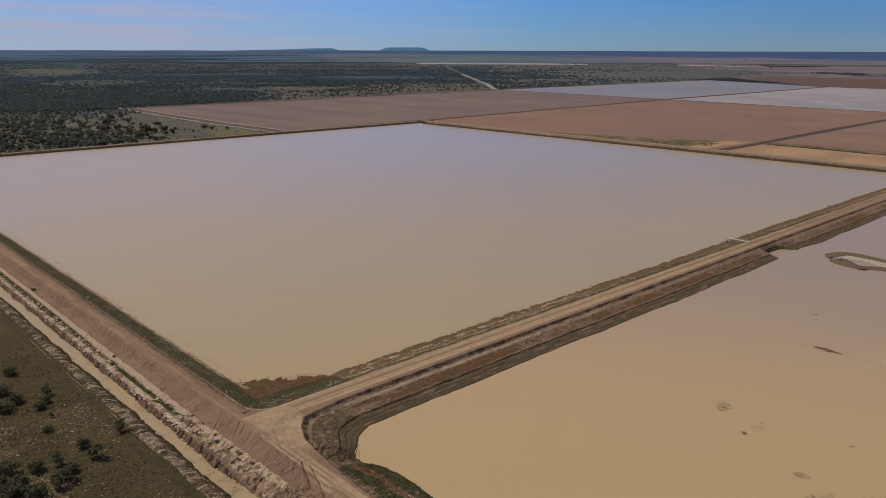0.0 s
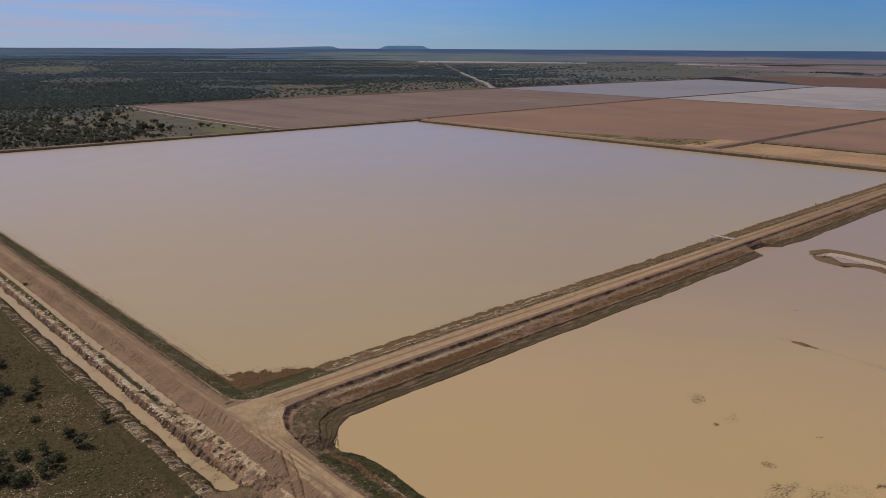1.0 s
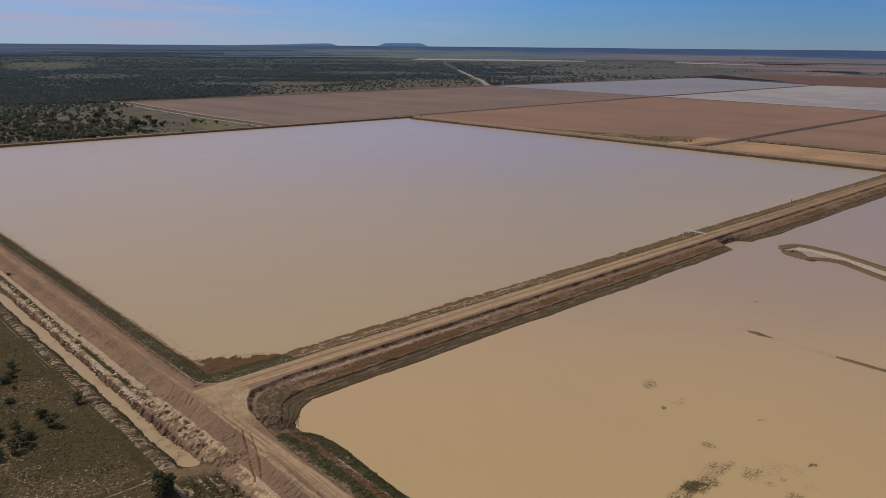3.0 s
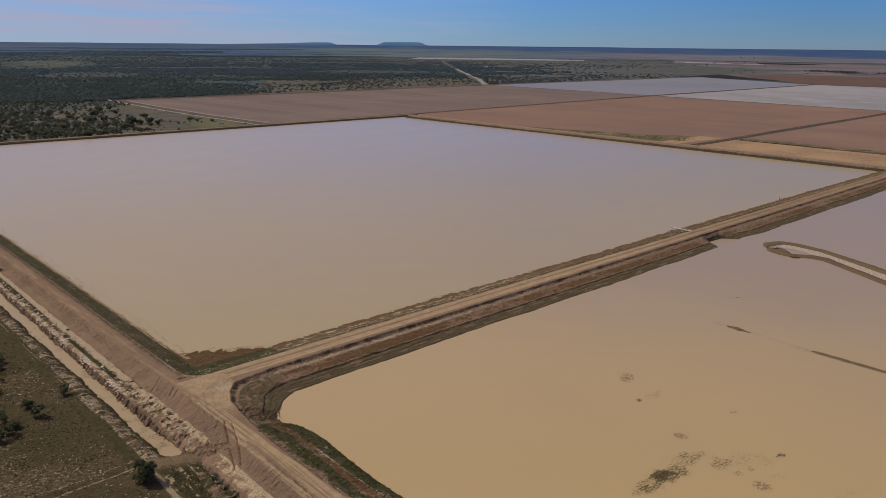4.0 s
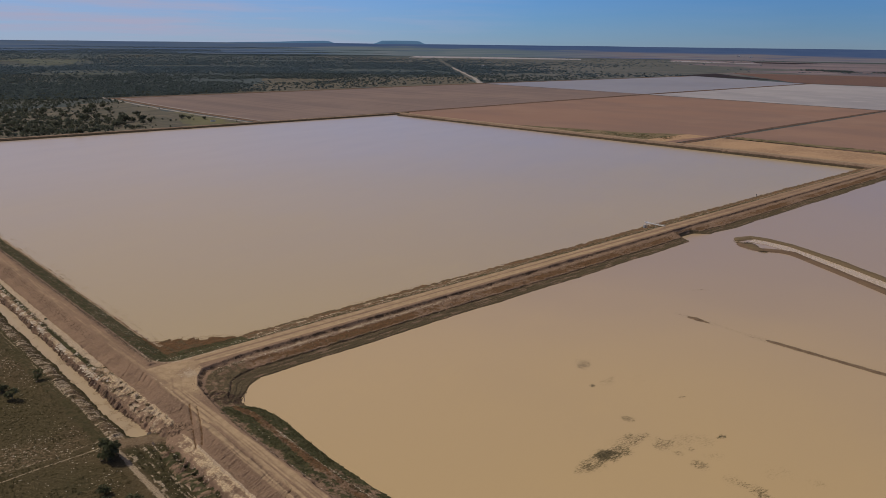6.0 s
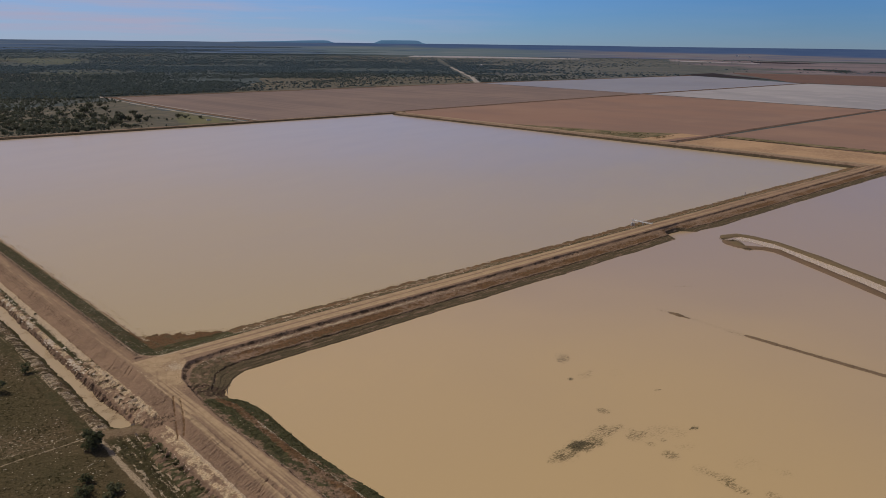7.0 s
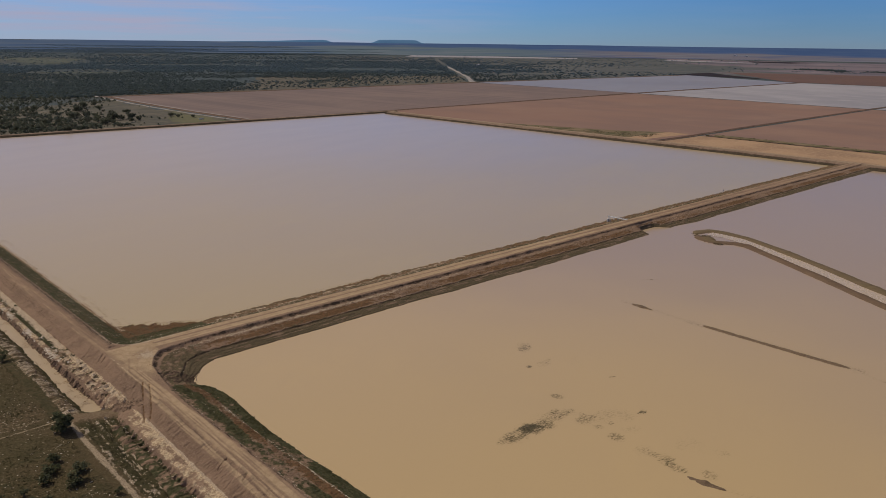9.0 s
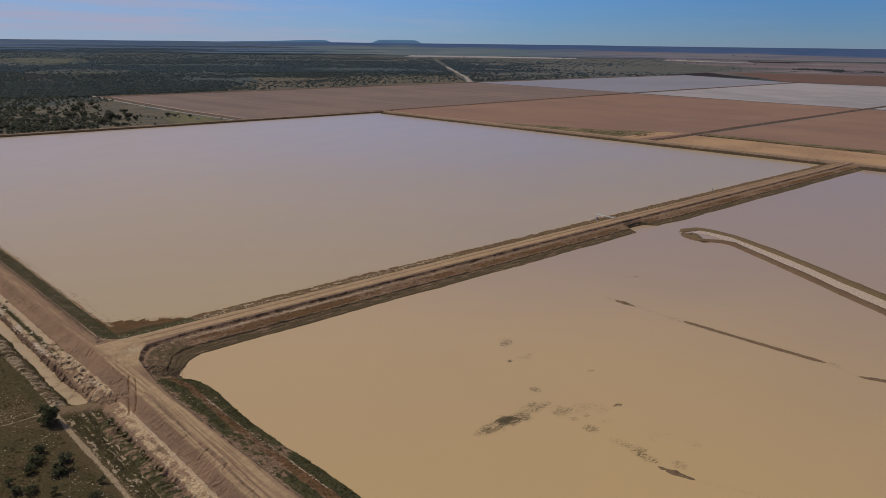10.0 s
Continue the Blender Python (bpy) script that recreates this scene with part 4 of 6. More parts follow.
# ---------------------------------------------------------------- fields beyond the ponds
def quad_sheet(name, corners, z, mat, label, category, n=24, wave=0.05, ragged=0.0, cover=None):
    """A patch of land between four corners, following the lie of the plain."""
    (ax, ay), (bx_, by_), (cx, cy), (dx, dy) = corners
    u = np.linspace(0, 1, n)
    U, V = np.meshgrid(u, u)
    X = (ax * (1 - U) + bx_ * U) * (1 - V) + (dx * (1 - U) + cx * U) * V
    Y = (ay * (1 - U) + by_ * U) * (1 - V) + (dy * (1 - U) + cy * U) * V
    if ragged:
        X, Y = X + ragged * fbm(X, Y, ragged * 3, 61), Y + ragged * fbm(X, Y, ragged * 3, 67)
    Z = z + wave * fbm(X, Y, 40, 5) + rise(X, Y)
    v = np.stack([X, Y, Z], -1).reshape(-1, 3)
    i = (np.arange(n - 1)[:, None] * n + np.arange(n - 1)[None, :]).ravel()
    return setting(name, to_mesh(name, v, np.stack([i, i + 1, i + n + 1, i + n], -1), mat, None if cover is None else cover(X, Y)), label, category)


def grass_margin(x, y):
    """Grass thinning out from the woods into the bare far land."""
    d = ((x - 1790) * 0.644 - (y - 918) * 0.765)
    c = np.zeros((x.size, 4))
    c[:, 0] = (0.8 * sstep(520, -20, d + 120 * fbm(x, y, 260, 31))).ravel()
    return c


quad_sheet("field_1", [(303, 533), (888, 551), (898, 866), (312, 846)], 0.25, M_FIELD, "bare dull-brown ploughed field", "field")
quad_sheet("field_2", [(442, 254), (862, 262), (880, 550), (444, 530)], 0.25, M_FIELD_RED, "bare reddish-brown field", "field")
quad_sheet("field_3", [(497, 40), (850, 30), (860, 256), (500, 248)], 0.25, M_FIELD_RED, "bare brown field beside a bank", "field")
quad_sheet("field_4", [(442, 20), (496, 20), (498, 248), (442, 248)], 0.22, M_SAND, "strip of bare tan sandy soil", "field")
quad_sheet("pale_pond_1", [(890, 560), (1415, 566), (1560, 862), (905, 866)], 0.25, M_PALE_WATER, "shallow grey pond drying beyond the fields", "pond")
quad_sheet("pale_pond_2", [(866, 262), (1420, 268), (1415, 556), (886, 550)], 0.27, M_SALT, "dried pond floor of white silt", "pond")
quad_sheet("field_5", [(1430, 590), (1430, 150), (1990, 540), (1840, 918)], 0.3, M_FIELD_DARK, "bare red-brown field", "field")
quad_sheet("field_6", [(1523, 668), (1650, 812), (1770, 925), (1562, 902)], 0.42, M_DARK_SOIL, "strip of dark wet soil", "field")
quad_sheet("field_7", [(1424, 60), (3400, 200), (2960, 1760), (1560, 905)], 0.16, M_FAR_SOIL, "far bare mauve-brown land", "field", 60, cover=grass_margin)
quad_sheet("far_pan_1", [(2130, 2500), (2600, 1957), (2684, 2020), (2330, 2660)], 0.4, M_SALT, "far white clay pan", "clay pan", 40)
quad_sheet("far_pan_2", [(2760, 1660), (2787, 1290), (2840, 1300), (2850, 1670)], 0.5, M_SALT, "thin far white clay pan", "clay pan", 20)
quad_sheet("far_pan_3", [(3330, 1215), (3342, 900), (3519, 960), (3440, 1420)], 0.5, M_SALT, "far pale clay pan near the skyline", "clay pan", 20)
quad_sheet("pale_pond_3", [(866, 20), (1424, 20), (1422, 258), (868, 256)], 0.26, M_SALT, "dried pond floor of pale silt beyond a bank", "pond")
quad_sheet("field_8", [(2890, 1350), (2900, 1210), (3060, 1180), (3000, 1420)], 0.4, M_DARK_SOIL, "far dark burnt field", "field", 20)
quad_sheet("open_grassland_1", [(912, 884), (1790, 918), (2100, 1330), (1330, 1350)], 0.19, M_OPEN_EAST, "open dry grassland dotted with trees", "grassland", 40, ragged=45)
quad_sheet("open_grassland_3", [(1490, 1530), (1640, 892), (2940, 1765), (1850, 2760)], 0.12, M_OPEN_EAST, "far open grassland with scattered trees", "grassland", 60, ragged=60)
quad_sheet("open_grassland_2", [(470, 868), (890, 884), (1080, 1090), (690, 1190)], 0.14, M_OPEN, "open dry grassland at the wood's edge", "grassland", 30, ragged=22)
quad_sheet("open_paddock", [(60, 531), (291, 531), (292, 800), (140, 720)], 0.12, M_OPEN, "open dry paddock beside the dam", "grassland", 24, ragged=10)
quad_sheet("grassy_paddock", [(244, 533.5), (291, 533.5), (291, 650), (268, 600)], 0.2, M_OLIVE, "olive green grass in a paddock's corner", "grassland", 24, ragged=7)
quad_sheet("clearing_1", [(440, 1560), (480, 1490), (585, 1500), (510, 1575)], 0.3, M_CLEARING, "grassy clearing in the woodland", "clearing", ragged=14)
quad_sheet("clearing_2", [(560, 2140), (705, 2190), (820, 2540), (660, 2800)], 0.4, M_CLEARING, "wide grassy clearing in the woodland", "clearing", ragged=45)
quad_sheet("grass_verge_1", [(445, 275), (500, 275), (480, 300), (450, 395)], 0.35, M_GREEN_PATCH, "low green weeds beside the bank", "weeds")
quad_sheet("grass_verge_2", [(500, 20), (512, 20), (512, 244), (500, 240)], 0.4, M_GREEN_PATCH, "strip of low green weeds between fields", "weeds")
quad_sheet("sand_verge", [(444, 262), (500, 258), (500, 274), (446, 300)], 0.32, M_SAND, "trampled tan sand at the bank's corner", "field")


def ridge(name, pts, half, height, mat, label, category, wander=0.6, seed=0, top=0.35, base=0.1, step=6.0, taper=0.0, rough=0.0, brown=0.0, flat=False, even=False):
    """A low bank swept along a line."""
    pts = np.asarray(pts, float)
    seg = np.hypot(*np.diff(pts, axis=0).T)
    s = np.concatenate([[0], np.cumsum(seg)])
    u = np.linspace(0, s[-1], max(2, int(s[-1] / step)))
    cx, cy = np.interp(u, s, pts[:, 0]), np.interp(u, s, pts[:, 1])
    tx, ty = np.gradient(cx), np.gradient(cy)
    ln = np.hypot(tx, ty)
    nx_, ny_ = -ty / ln, tx / ln
    prof = np.array([(-1, -0.6), (-0.75, 0.1), (-top, 0.95), (0, 1.0), (top, 0.95), (0.75, 0.1), (1, -0.6)])
    w = half * (1 + 0.25 * vnoise(u, 0 * u, 11, seed) + 0.3 * vnoise(u, 0 * u, 2.3, seed + 1))
    if even:
        w = half * (1 + 0.12 * vnoise(u, 0 * u, 13, seed))
    off = wander * vnoise(u, 0 * u, 17, seed + 3)
    fade = np.clip(np.minimum(u, s[-1] - u) / taper, 0, 1) ** 0.7 if taper else np.ones_like(u)
    w = w * (0.25 + 0.75 * fade)
    X = cx[:, None] + nx_[:, None] * (prof[None, :, 0] * w[:, None] + off[:, None])
    Y = cy[:, None] + ny_[:, None] * (prof[None, :, 0] * w[:, None] + off[:, None])
    Z = base - (0.2 * (1 - fade))[:, None] + prof[None, :, 1] * height * (1 + 0.25 * vnoise(u, 0 * u, 5, seed + 5))[:, None] + 0.08 * height * vnoise(X, Y, 0.9, seed) + rough * fbm(X, Y, 0.9, seed + 9) + rise(X, Y)
    if flat:
        Z = np.full_like(Z, base)
    k = prof.shape[0]
    v = np.stack([X, Y, Z], -1).reshape(-1, 3)
    i = (np.arange(len(u) - 1)[:, None] * k + np.arange(k - 1)[None, :]).ravel()
    f = np.stack([i, i + k, i + k + 1, i + 1], -1)
    c = np.zeros((len(u), k, 4))
    c[:, 2:5, 3] = 1.0 - brown
    c[:, 2:5, 1] = brown
    c[:, (1, 5), 0] = 0.5
    return setting(name, to_mesh(name, v, f, mat, c.reshape(-1, 4)), label, category)


ridge("field_bank_1", [(440, 531), (890, 556), (1430, 562)], 4.0, 0.7, M_DIKE, "low dark-brown bank between bare fields", "bank", brown=1.0, even=True, wander=0.25)
ridge("field_bank_2", [(440, 250), (570, 256), (870, 261), (1430, 262)], 2.4, 0.55, M_DIKE, "low dark-brown bank between bare fields", "bank", brown=0.7, even=True, wander=0.25)
ridge("field_bank_3", [(300, 846), (620, 856), (900, 872), (1100, 868), (1560, 866)], 4.0, 0.9, M_DIKE, "low bank along the woodland's edge", "bank", brown=0.6, even=True, wander=0.25)
ridge("field_bank_4", [(304, 534), (301, 640), (304, 760), (310, 850)], 3.2, 0.6, M_DIKE, "low dark bank at a field's side", "bank", brown=0.95, wander=0.2, even=True)
ridge("farm_track_3", [(308.5, 538), (305.5, 640), (308.5, 760), (314.5, 848)], 1.1, 0.2, M_TRACK, "pale dirt track inside a field's edge", "track", base=0.28, wander=0.2)
ridge("farm_track_1", [(296, 532), (293, 640), (296, 760), (303, 870), (312, 905)], 1.7, 0.25, M_TRACK, "pale dirt track along a field", "track", base=0.1)
ridge("farm_track_2", [(898, 870), (1040, 1024), (1279, 1306), (1480, 1549)], 4.6, 0.3, M_TRACK, "pale dirt road through open woodland", "track", base=0.25)

# distance
def far_land():
    az = np.linspace(radians(-5), radians(100), 420)
    r = np.linspace(3450, 4940, 90)
    A, Rr = np.meshgrid(az, r)
    D = np.degrees(A)
    X, Y = Rr * np.cos(A), Rr * np.sin(A)
    k = sstep(4500, 4940, Rr)
    Z = rise(X, Y) + 0.6 + k * (2.6 * sstep(24, 38, D) * sstep(66, 54, D) + 0.9 * vnoise(D, D * 0, 3, 4))
    v = np.stack([X, Y, Z], -1).reshape(-1, 3)
    n = len(az)
    i = (np.arange(len(r) - 1)[:, None] * n + np.arange(n - 1)[None, :]).ravel()
    c = np.zeros((len(r), n, 4))
    edge = np.interp(D, [15, 20, 26, 42, 50, 58, 66, 75], [3900, 3980, 4170, 4420, 4560, 4450, 4300, 4200])
    front = sstep(130, -130, Rr - edge + 110 * vnoise(D, Rr / 60, 2.5, 6))
    c[..., 0] = front * sstep(43, 33, D)
    c[..., 1] = np.maximum(front * sstep(33, 43, D) * (1 - 0.6 * sstep(52, 64, D)), 0.4 * sstep(52, 64, D))
    bands = 0.8 * vnoise(D * 0.35, Rr / 30, 2.0, 12) + 0.7 * vnoise(D, Rr / 55, 1.6, 15)
    c[..., 2] = np.maximum(front, 0.5 * sstep(44, 62, D)) * sstep(0.1, 0.9, bands) * 0.6
    c[..., :2] *= (1 - 0.55 * sstep(0.1, 0.9, -bands))[..., None]
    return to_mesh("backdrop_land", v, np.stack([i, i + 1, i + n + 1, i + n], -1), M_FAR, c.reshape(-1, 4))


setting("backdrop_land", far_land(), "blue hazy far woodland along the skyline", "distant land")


def mesa(name, prof, dist, label):
    """A flat-topped hill: azimuth in degrees and height of its rim, with a talus skirt."""
    v, f = [], []
    for a, h in prof:
        a = radians(a)
        for dr, k in ((-30, 0.0), (-12, 0.45), (-4, 0.92), (4, 1.0), (40, 1.0), (70, 0.3)):
            r = dist + dr
            v.append((r * math.cos(a), r * math.sin(a), 40 + (h - 40) * k + 0.8 * noise.noise((a * 900, dr, 0))))
    k = 6
    for i in range(len(prof) - 1):
        for j in range(k - 1):
            f.append((i * k + j, i * k + j + 1, (i + 1) * k + j + 1, (i + 1) * k + j))
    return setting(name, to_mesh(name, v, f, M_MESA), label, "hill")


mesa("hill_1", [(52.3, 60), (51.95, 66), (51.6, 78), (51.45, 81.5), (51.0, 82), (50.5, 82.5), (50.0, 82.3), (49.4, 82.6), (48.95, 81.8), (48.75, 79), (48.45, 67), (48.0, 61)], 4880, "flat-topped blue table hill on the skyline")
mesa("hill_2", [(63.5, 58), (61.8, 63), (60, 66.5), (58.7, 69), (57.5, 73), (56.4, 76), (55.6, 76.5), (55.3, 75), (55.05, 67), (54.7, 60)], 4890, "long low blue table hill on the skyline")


# ---------------------------------------------------------------- things: helpers
def part(name, me, parent, label=""):
    ob = new(name, me)
    ob.parent = parent
    return tagged(ob, label)


def bm_mesh(name, bm, mat):
    me = bpy.data.meshes.new(name)
    bm.to_mesh(me)
    bm.free()
    me.materials.append(mat)
    return me


def tube(bm, pts, radii, n=6):
    """A tapered limb along points."""
    rings = []
    for k, (p, r) in enumerate(zip(pts, radii)):
        p = Vector(p)
        q = Vector(pts[min(k + 1, len(pts) - 1)]) - Vector(pts[max(k - 1, 0)])
        a = q.orthogonal().normalized()
        b = q.normalized().cross(a)
        rings.append([bm.verts.new(p + r * (a * math.cos(2 * math.pi * i / n) + b * math.sin(2 * math.pi * i / n))) for i in range(n)])
    for r0, r1 in zip(rings[:-1], rings[1:]):
        for i in range(n):
            bm.faces.new((r0[i], r0[(i + 1) % n], r1[(i + 1) % n], r1[i]))
    bm.faces.new(rings[-1])
    bm.faces.new(rings[0][::-1])


def box(bm, lo, hi):
    x0, y0, z0 = lo
    x1, y1, z1 = hi
    v = [bm.verts.new(p) for p in ((x0, y0, z0), (x1, y0, z0), (x1, y1, z0), (x0, y1, z0), (x0, y0, z1), (x1, y0, z1), (x1, y1, z1), (x0, y1, z1))]
    for f in ((0, 3, 2, 1), (4, 5, 6, 7), (0, 1, 5, 4), (1, 2, 6, 5), (2, 3, 7, 6), (3, 0, 4, 7)):
        bm.faces.new([v[i] for i in f])


def leaf_cloud(rng, lumps, n, leaf):
    """Leaf clumps as small bent blades spread over lumps (centre, radius, flatness)."""
    w = np.array([l[1] ** 2 for l in lumps])
    pick = rng.choice(len(lumps), n, p=w / w.sum())
    c = np.array([l[0] for l in lumps])[pick]
    r = np.array([l[1] for l in lumps])[pick]
    fl = np.array([l[2] for l in lumps])[pick]
    d = rng.normal(size=(n, 3))
    d /= np.linalg.norm(d, axis=1)[:, None]
    rad = r * rng.uniform(0.45, 1.05, n)
    p = c + d * rad[:, None] * np.stack([np.ones(n), np.ones(n), fl], -1)
    nrm = d + rng.normal(scale=0.6, size=(n, 3)) + (0, 0, 0.5)
    nrm /= np.linalg.norm(nrm, axis=1)[:, None]
    a = np.cross(nrm, rng.normal(size=(n, 3)))
    a /= np.linalg.norm(a, axis=1)[:, None]
    b = np.cross(nrm, a)
    s = leaf * rng.uniform(0.6, 1.3, n)[:, None]
    q = np.stack([p - a * s - b * s * 0.7, p + a * s * 0.9 - b * s, p + a * s + b * s * 0.8 - nrm * s * 0.35, p - a * s * 0.8 + b * s], 1)
    return q.reshape(-1, 3), np.arange(4 * n).reshape(-1, 4)


def lumps_of(rng, n, width, height, low):
    out = []
    for k in range(n):
        a, d = rng.uniform(0, 2 * math.pi), width * 0.33 * math.sqrt(rng.uniform(0, 1))
        out.append(((d * math.cos(a), d * math.sin(a), low + (height - low) * rng.uniform(0.25, 0.85)), width * rng.uniform(0.15, 0.27), rng.uniform(0.55, 0.85)))
    return out


def make_tree(name, seed, width, height, low, n_lumps, n_leaf, leaf, label, category, leaf_mat):
    """A bush or small tree: forked trunk and a crown of leaf clumps."""
    rng = np.random.default_rng(seed)
    lumps = lumps_of(rng, n_lumps, width, height, low)
    root = new(name)
    bm = bmesh.new()
    fork = (rng.uniform(-0.1, 0.1), rng.uniform(-0.1, 0.1), low * 0.7)
    tube(bm, [(0, 0, -0.15), fork], [0.035 * height + 0.02, 0.028 * height])
    for c, r, fl in lumps:
        mid = ((c[0] + fork[0]) * 0.45, (c[1] + fork[1]) * 0.45, (c[2] + fork[2]) * 0.55)
        tube(bm, [fork, mid, c], [0.022 * height, 0.015 * height, 0.006 * height], 5)
    part("trunk", bm_mesh("trunk", bm, M_BARK), root)
    v, f = leaf_cloud(rng, lumps, n_leaf, leaf)
    part("crown", to_mesh("crown", v, f, leaf_mat, smooth=False), root)
    return tagged(root, label, category)


def scatter(name, templates, X, Y, Z, S, mat, label, category, rng, squash=None):
    """Many uncountable small growths or clods joined in one mesh."""
    vs, fs, base = [], [], 0
    which = rng.integers(0, len(templates), len(X))
    for k, (tv, tf) in enumerate(templates):
        m = which == k
        n = int(m.sum())
        if n == 0:
            continue
        a = rng.uniform(0, 2 * math.pi, n)
        ca, sa = np.cos(a)[:, None], np.sin(a)[:, None]
        s = S[m][:, None]
        x = (tv[None, :, 0] * ca - tv[None, :, 1] * sa) * s + X[m][:, None]
        y = (tv[None, :, 0] * sa + tv[None, :, 1] * ca) * s + Y[m][:, None]
        z = tv[None, :, 2] * s * (squash if squash else 1.0) + Z[m][:, None]
        vs.append(np.stack([x, y, z], -1).reshape(-1, 3))
        fs.append((tf[None] + (np.arange(n) * len(tv))[:, None, None] + base).reshape(-1, tf.shape[1]))
        base += n * len(tv)
    return tagged(new(name, to_mesh(name, np.concatenate(vs), np.concatenate(fs), mat, smooth=False)), label, category, kind="stuff")


def tuft(rng, blades, spread, height, width):
    """A tuft of leaning blades, unit-sized."""
    v, f = [], []
    for k in range(blades):
        a, d = rng.uniform(0, 2 * math.pi), spread * math.sqrt(rng.uniform(0, 1))
        x, y = d * math.cos(a), d * math.sin(a)
        t = rng.uniform(0, math.pi)
        wx, wy = width * math.cos(t), width * math.sin(t)
        lean = rng.uniform(-0.35, 0.35, 2) * height
        h = height * rng.uniform(0.6, 1.1)
        i = len(v)
        v += [(x - wx, y - wy, -0.05), (x + wx, y + wy, -0.05), (x + lean[0] + wx * 0.2, y + lean[1] + wy * 0.2, h)]
        f.append((i, i + 1, i + 2))
    return np.array(v), np.array(f)


def clod(rng, flat=0.42):
    """A rough lump of clay: a jittered octahedron."""
    v = np.array([(1, 0, 0), (0, 1, 0), (-1, 0, 0), (0, -1, 0), (0.1, 0.1, 1), (0, 0, -1)], float) * rng.uniform(0.6, 1.25, (6, 1))
    v += rng.normal(scale=0.15, size=(6, 3))
    v[:, 2] *= flat
    f = [(0, 1, 4), (1, 2, 4), (2, 3, 4), (3, 0, 4), (1, 0, 5), (2, 1, 5), (3, 2, 5), (0, 3, 5)]
    return v, np.array(f)


rng = np.random.default_rng(7)
CLODS = [clod(rng) for _ in range(6)]
TUFTS = [tuft(rng, 9, 0.5, 0.9, 0.14) for _ in range(5)]
LOW_TUFTS = [tuft(rng, 9, 0.7, 0.45, 0.2) for _ in range(5)]

# ---------------------------------------------------------------- shrubs on the near plain
SHRUBS = [
    make_tree("shrub", 11, 3.2, 1.7, 0.3, 11, 300, 0.14, "dark olive shrub with an open crown on dry grass", "shrub", M_LEAF),
    make_tree("shrub", 12, 2.6, 2.0, 0.45, 9, 210, 0.14, "small dark tree with a thin crown on dry grass", "shrub", M_LEAF),
    make_tree("shrub", 13, 3.9, 1.5, 0.2, 13, 340, 0.15, "low spreading dark shrub on dry grass", "shrub", M_LEAF),
    make_tree("shrub", 14, 3.6, 2.9, 0.12, 16, 1100, 0.16, "dense dark green shrub beside the drain crossing", "shrub", M_LEAF),
]
SHRUB_AT = [
    (26.8, 176.2, 0, 0.95), (23.4, 167.5, 2, 0.95), (24.3, 162.0, 0, 1.0), (22.1, 159.6, 2, 0.95), (29.2, 161.7, 1, 0.85), (28.2, 158.6, 0, 0.75), (26.8, 156.8, 2, 0.7),
    (27.2, 152.0, 1, 0.4), (25.2, 147.0, 2, 0.5), (34.0, 139.4, 1, 0.9), (27.7, 137.9, 0, 0.85), (28.2, 133.4, 1, 1.0), (23.2, 135.2, 1, 0.85), (20.3, 135.7, 0, 0.95),
    (16.8, 137.5, 2, 1.1), (24.2, 131.8, 0, 0.8), (23.0, 130.0, 1, 1.0), (21.3, 128.6, 1, 1.0), (17.1, 132.2, 0, 1.1), (18.4, 128.2, 2, 1.0), (15.9, 130.6, 2, 1.1),
    (15.2, 134.4, 0, 1.0), (33.5, 102.7, 3, 1.0), (29.6, 93.9, 0, 0.75), (28.4, 91.1, 2, 0.75), (26.9, 88.9, 0, 0.75), (31.6, 89.0, 0, 0.85), (30.6, 87.0, 1, 1.0), (29.7, 85.6, 2, 0.65),
    (23.8, 87.3, 1, 0.55), (24.0, 84.6, 0, 0.6), (25.5, 83.4, 2, 0.6), (33.6, 79.4, 1, 0.5), (31.4, 75.6, 0, 0.8), (20.4, 88.0, 0, 0.8), (27.8, 81.0, 1, 0.5), (44.8, 226.9, 2, 0.35), (43.9, 169.0, 2, 0.2),
]
seen = set()
for k, (x, y, kind, s) in enumerate(SHRUB_AT):
    base = SHRUBS[kind]
    m = pose(x, y, float((ground_h if x < 40 else bank_h)(np.array(x), np.array(y))), 0, 0, (k * 137) % 360)
    if kind in seen:
        ob = copy_thing(base, m)
    else:
        seen.add(kind)
        ob = base
        ob.matrix_world = m
    ob.scale = (s, s, s)
    tagged(ob, group="shrubs on the near plain")

# ---------------------------------------------------------------- trees at the wood's near edge
TREES = [
    make_tree("tree", 21, 4.8, 3.6, 0.8, 8, 170, 0.33, "dark green bushy tree in dry grass", "tree", M_LEAF_FAR),
    make_tree("tree", 22, 3.4, 3.0, 0.7, 6, 120, 0.30, "small dark round-crowned tree in dry grass", "tree", M_LEAF_FAR),
    make_tree("tree", 23, 6.2, 3.6, 0.7, 9, 190, 0.36, "broad dark spreading tree in dry grass", "tree", M_LEAF_FAR),
]


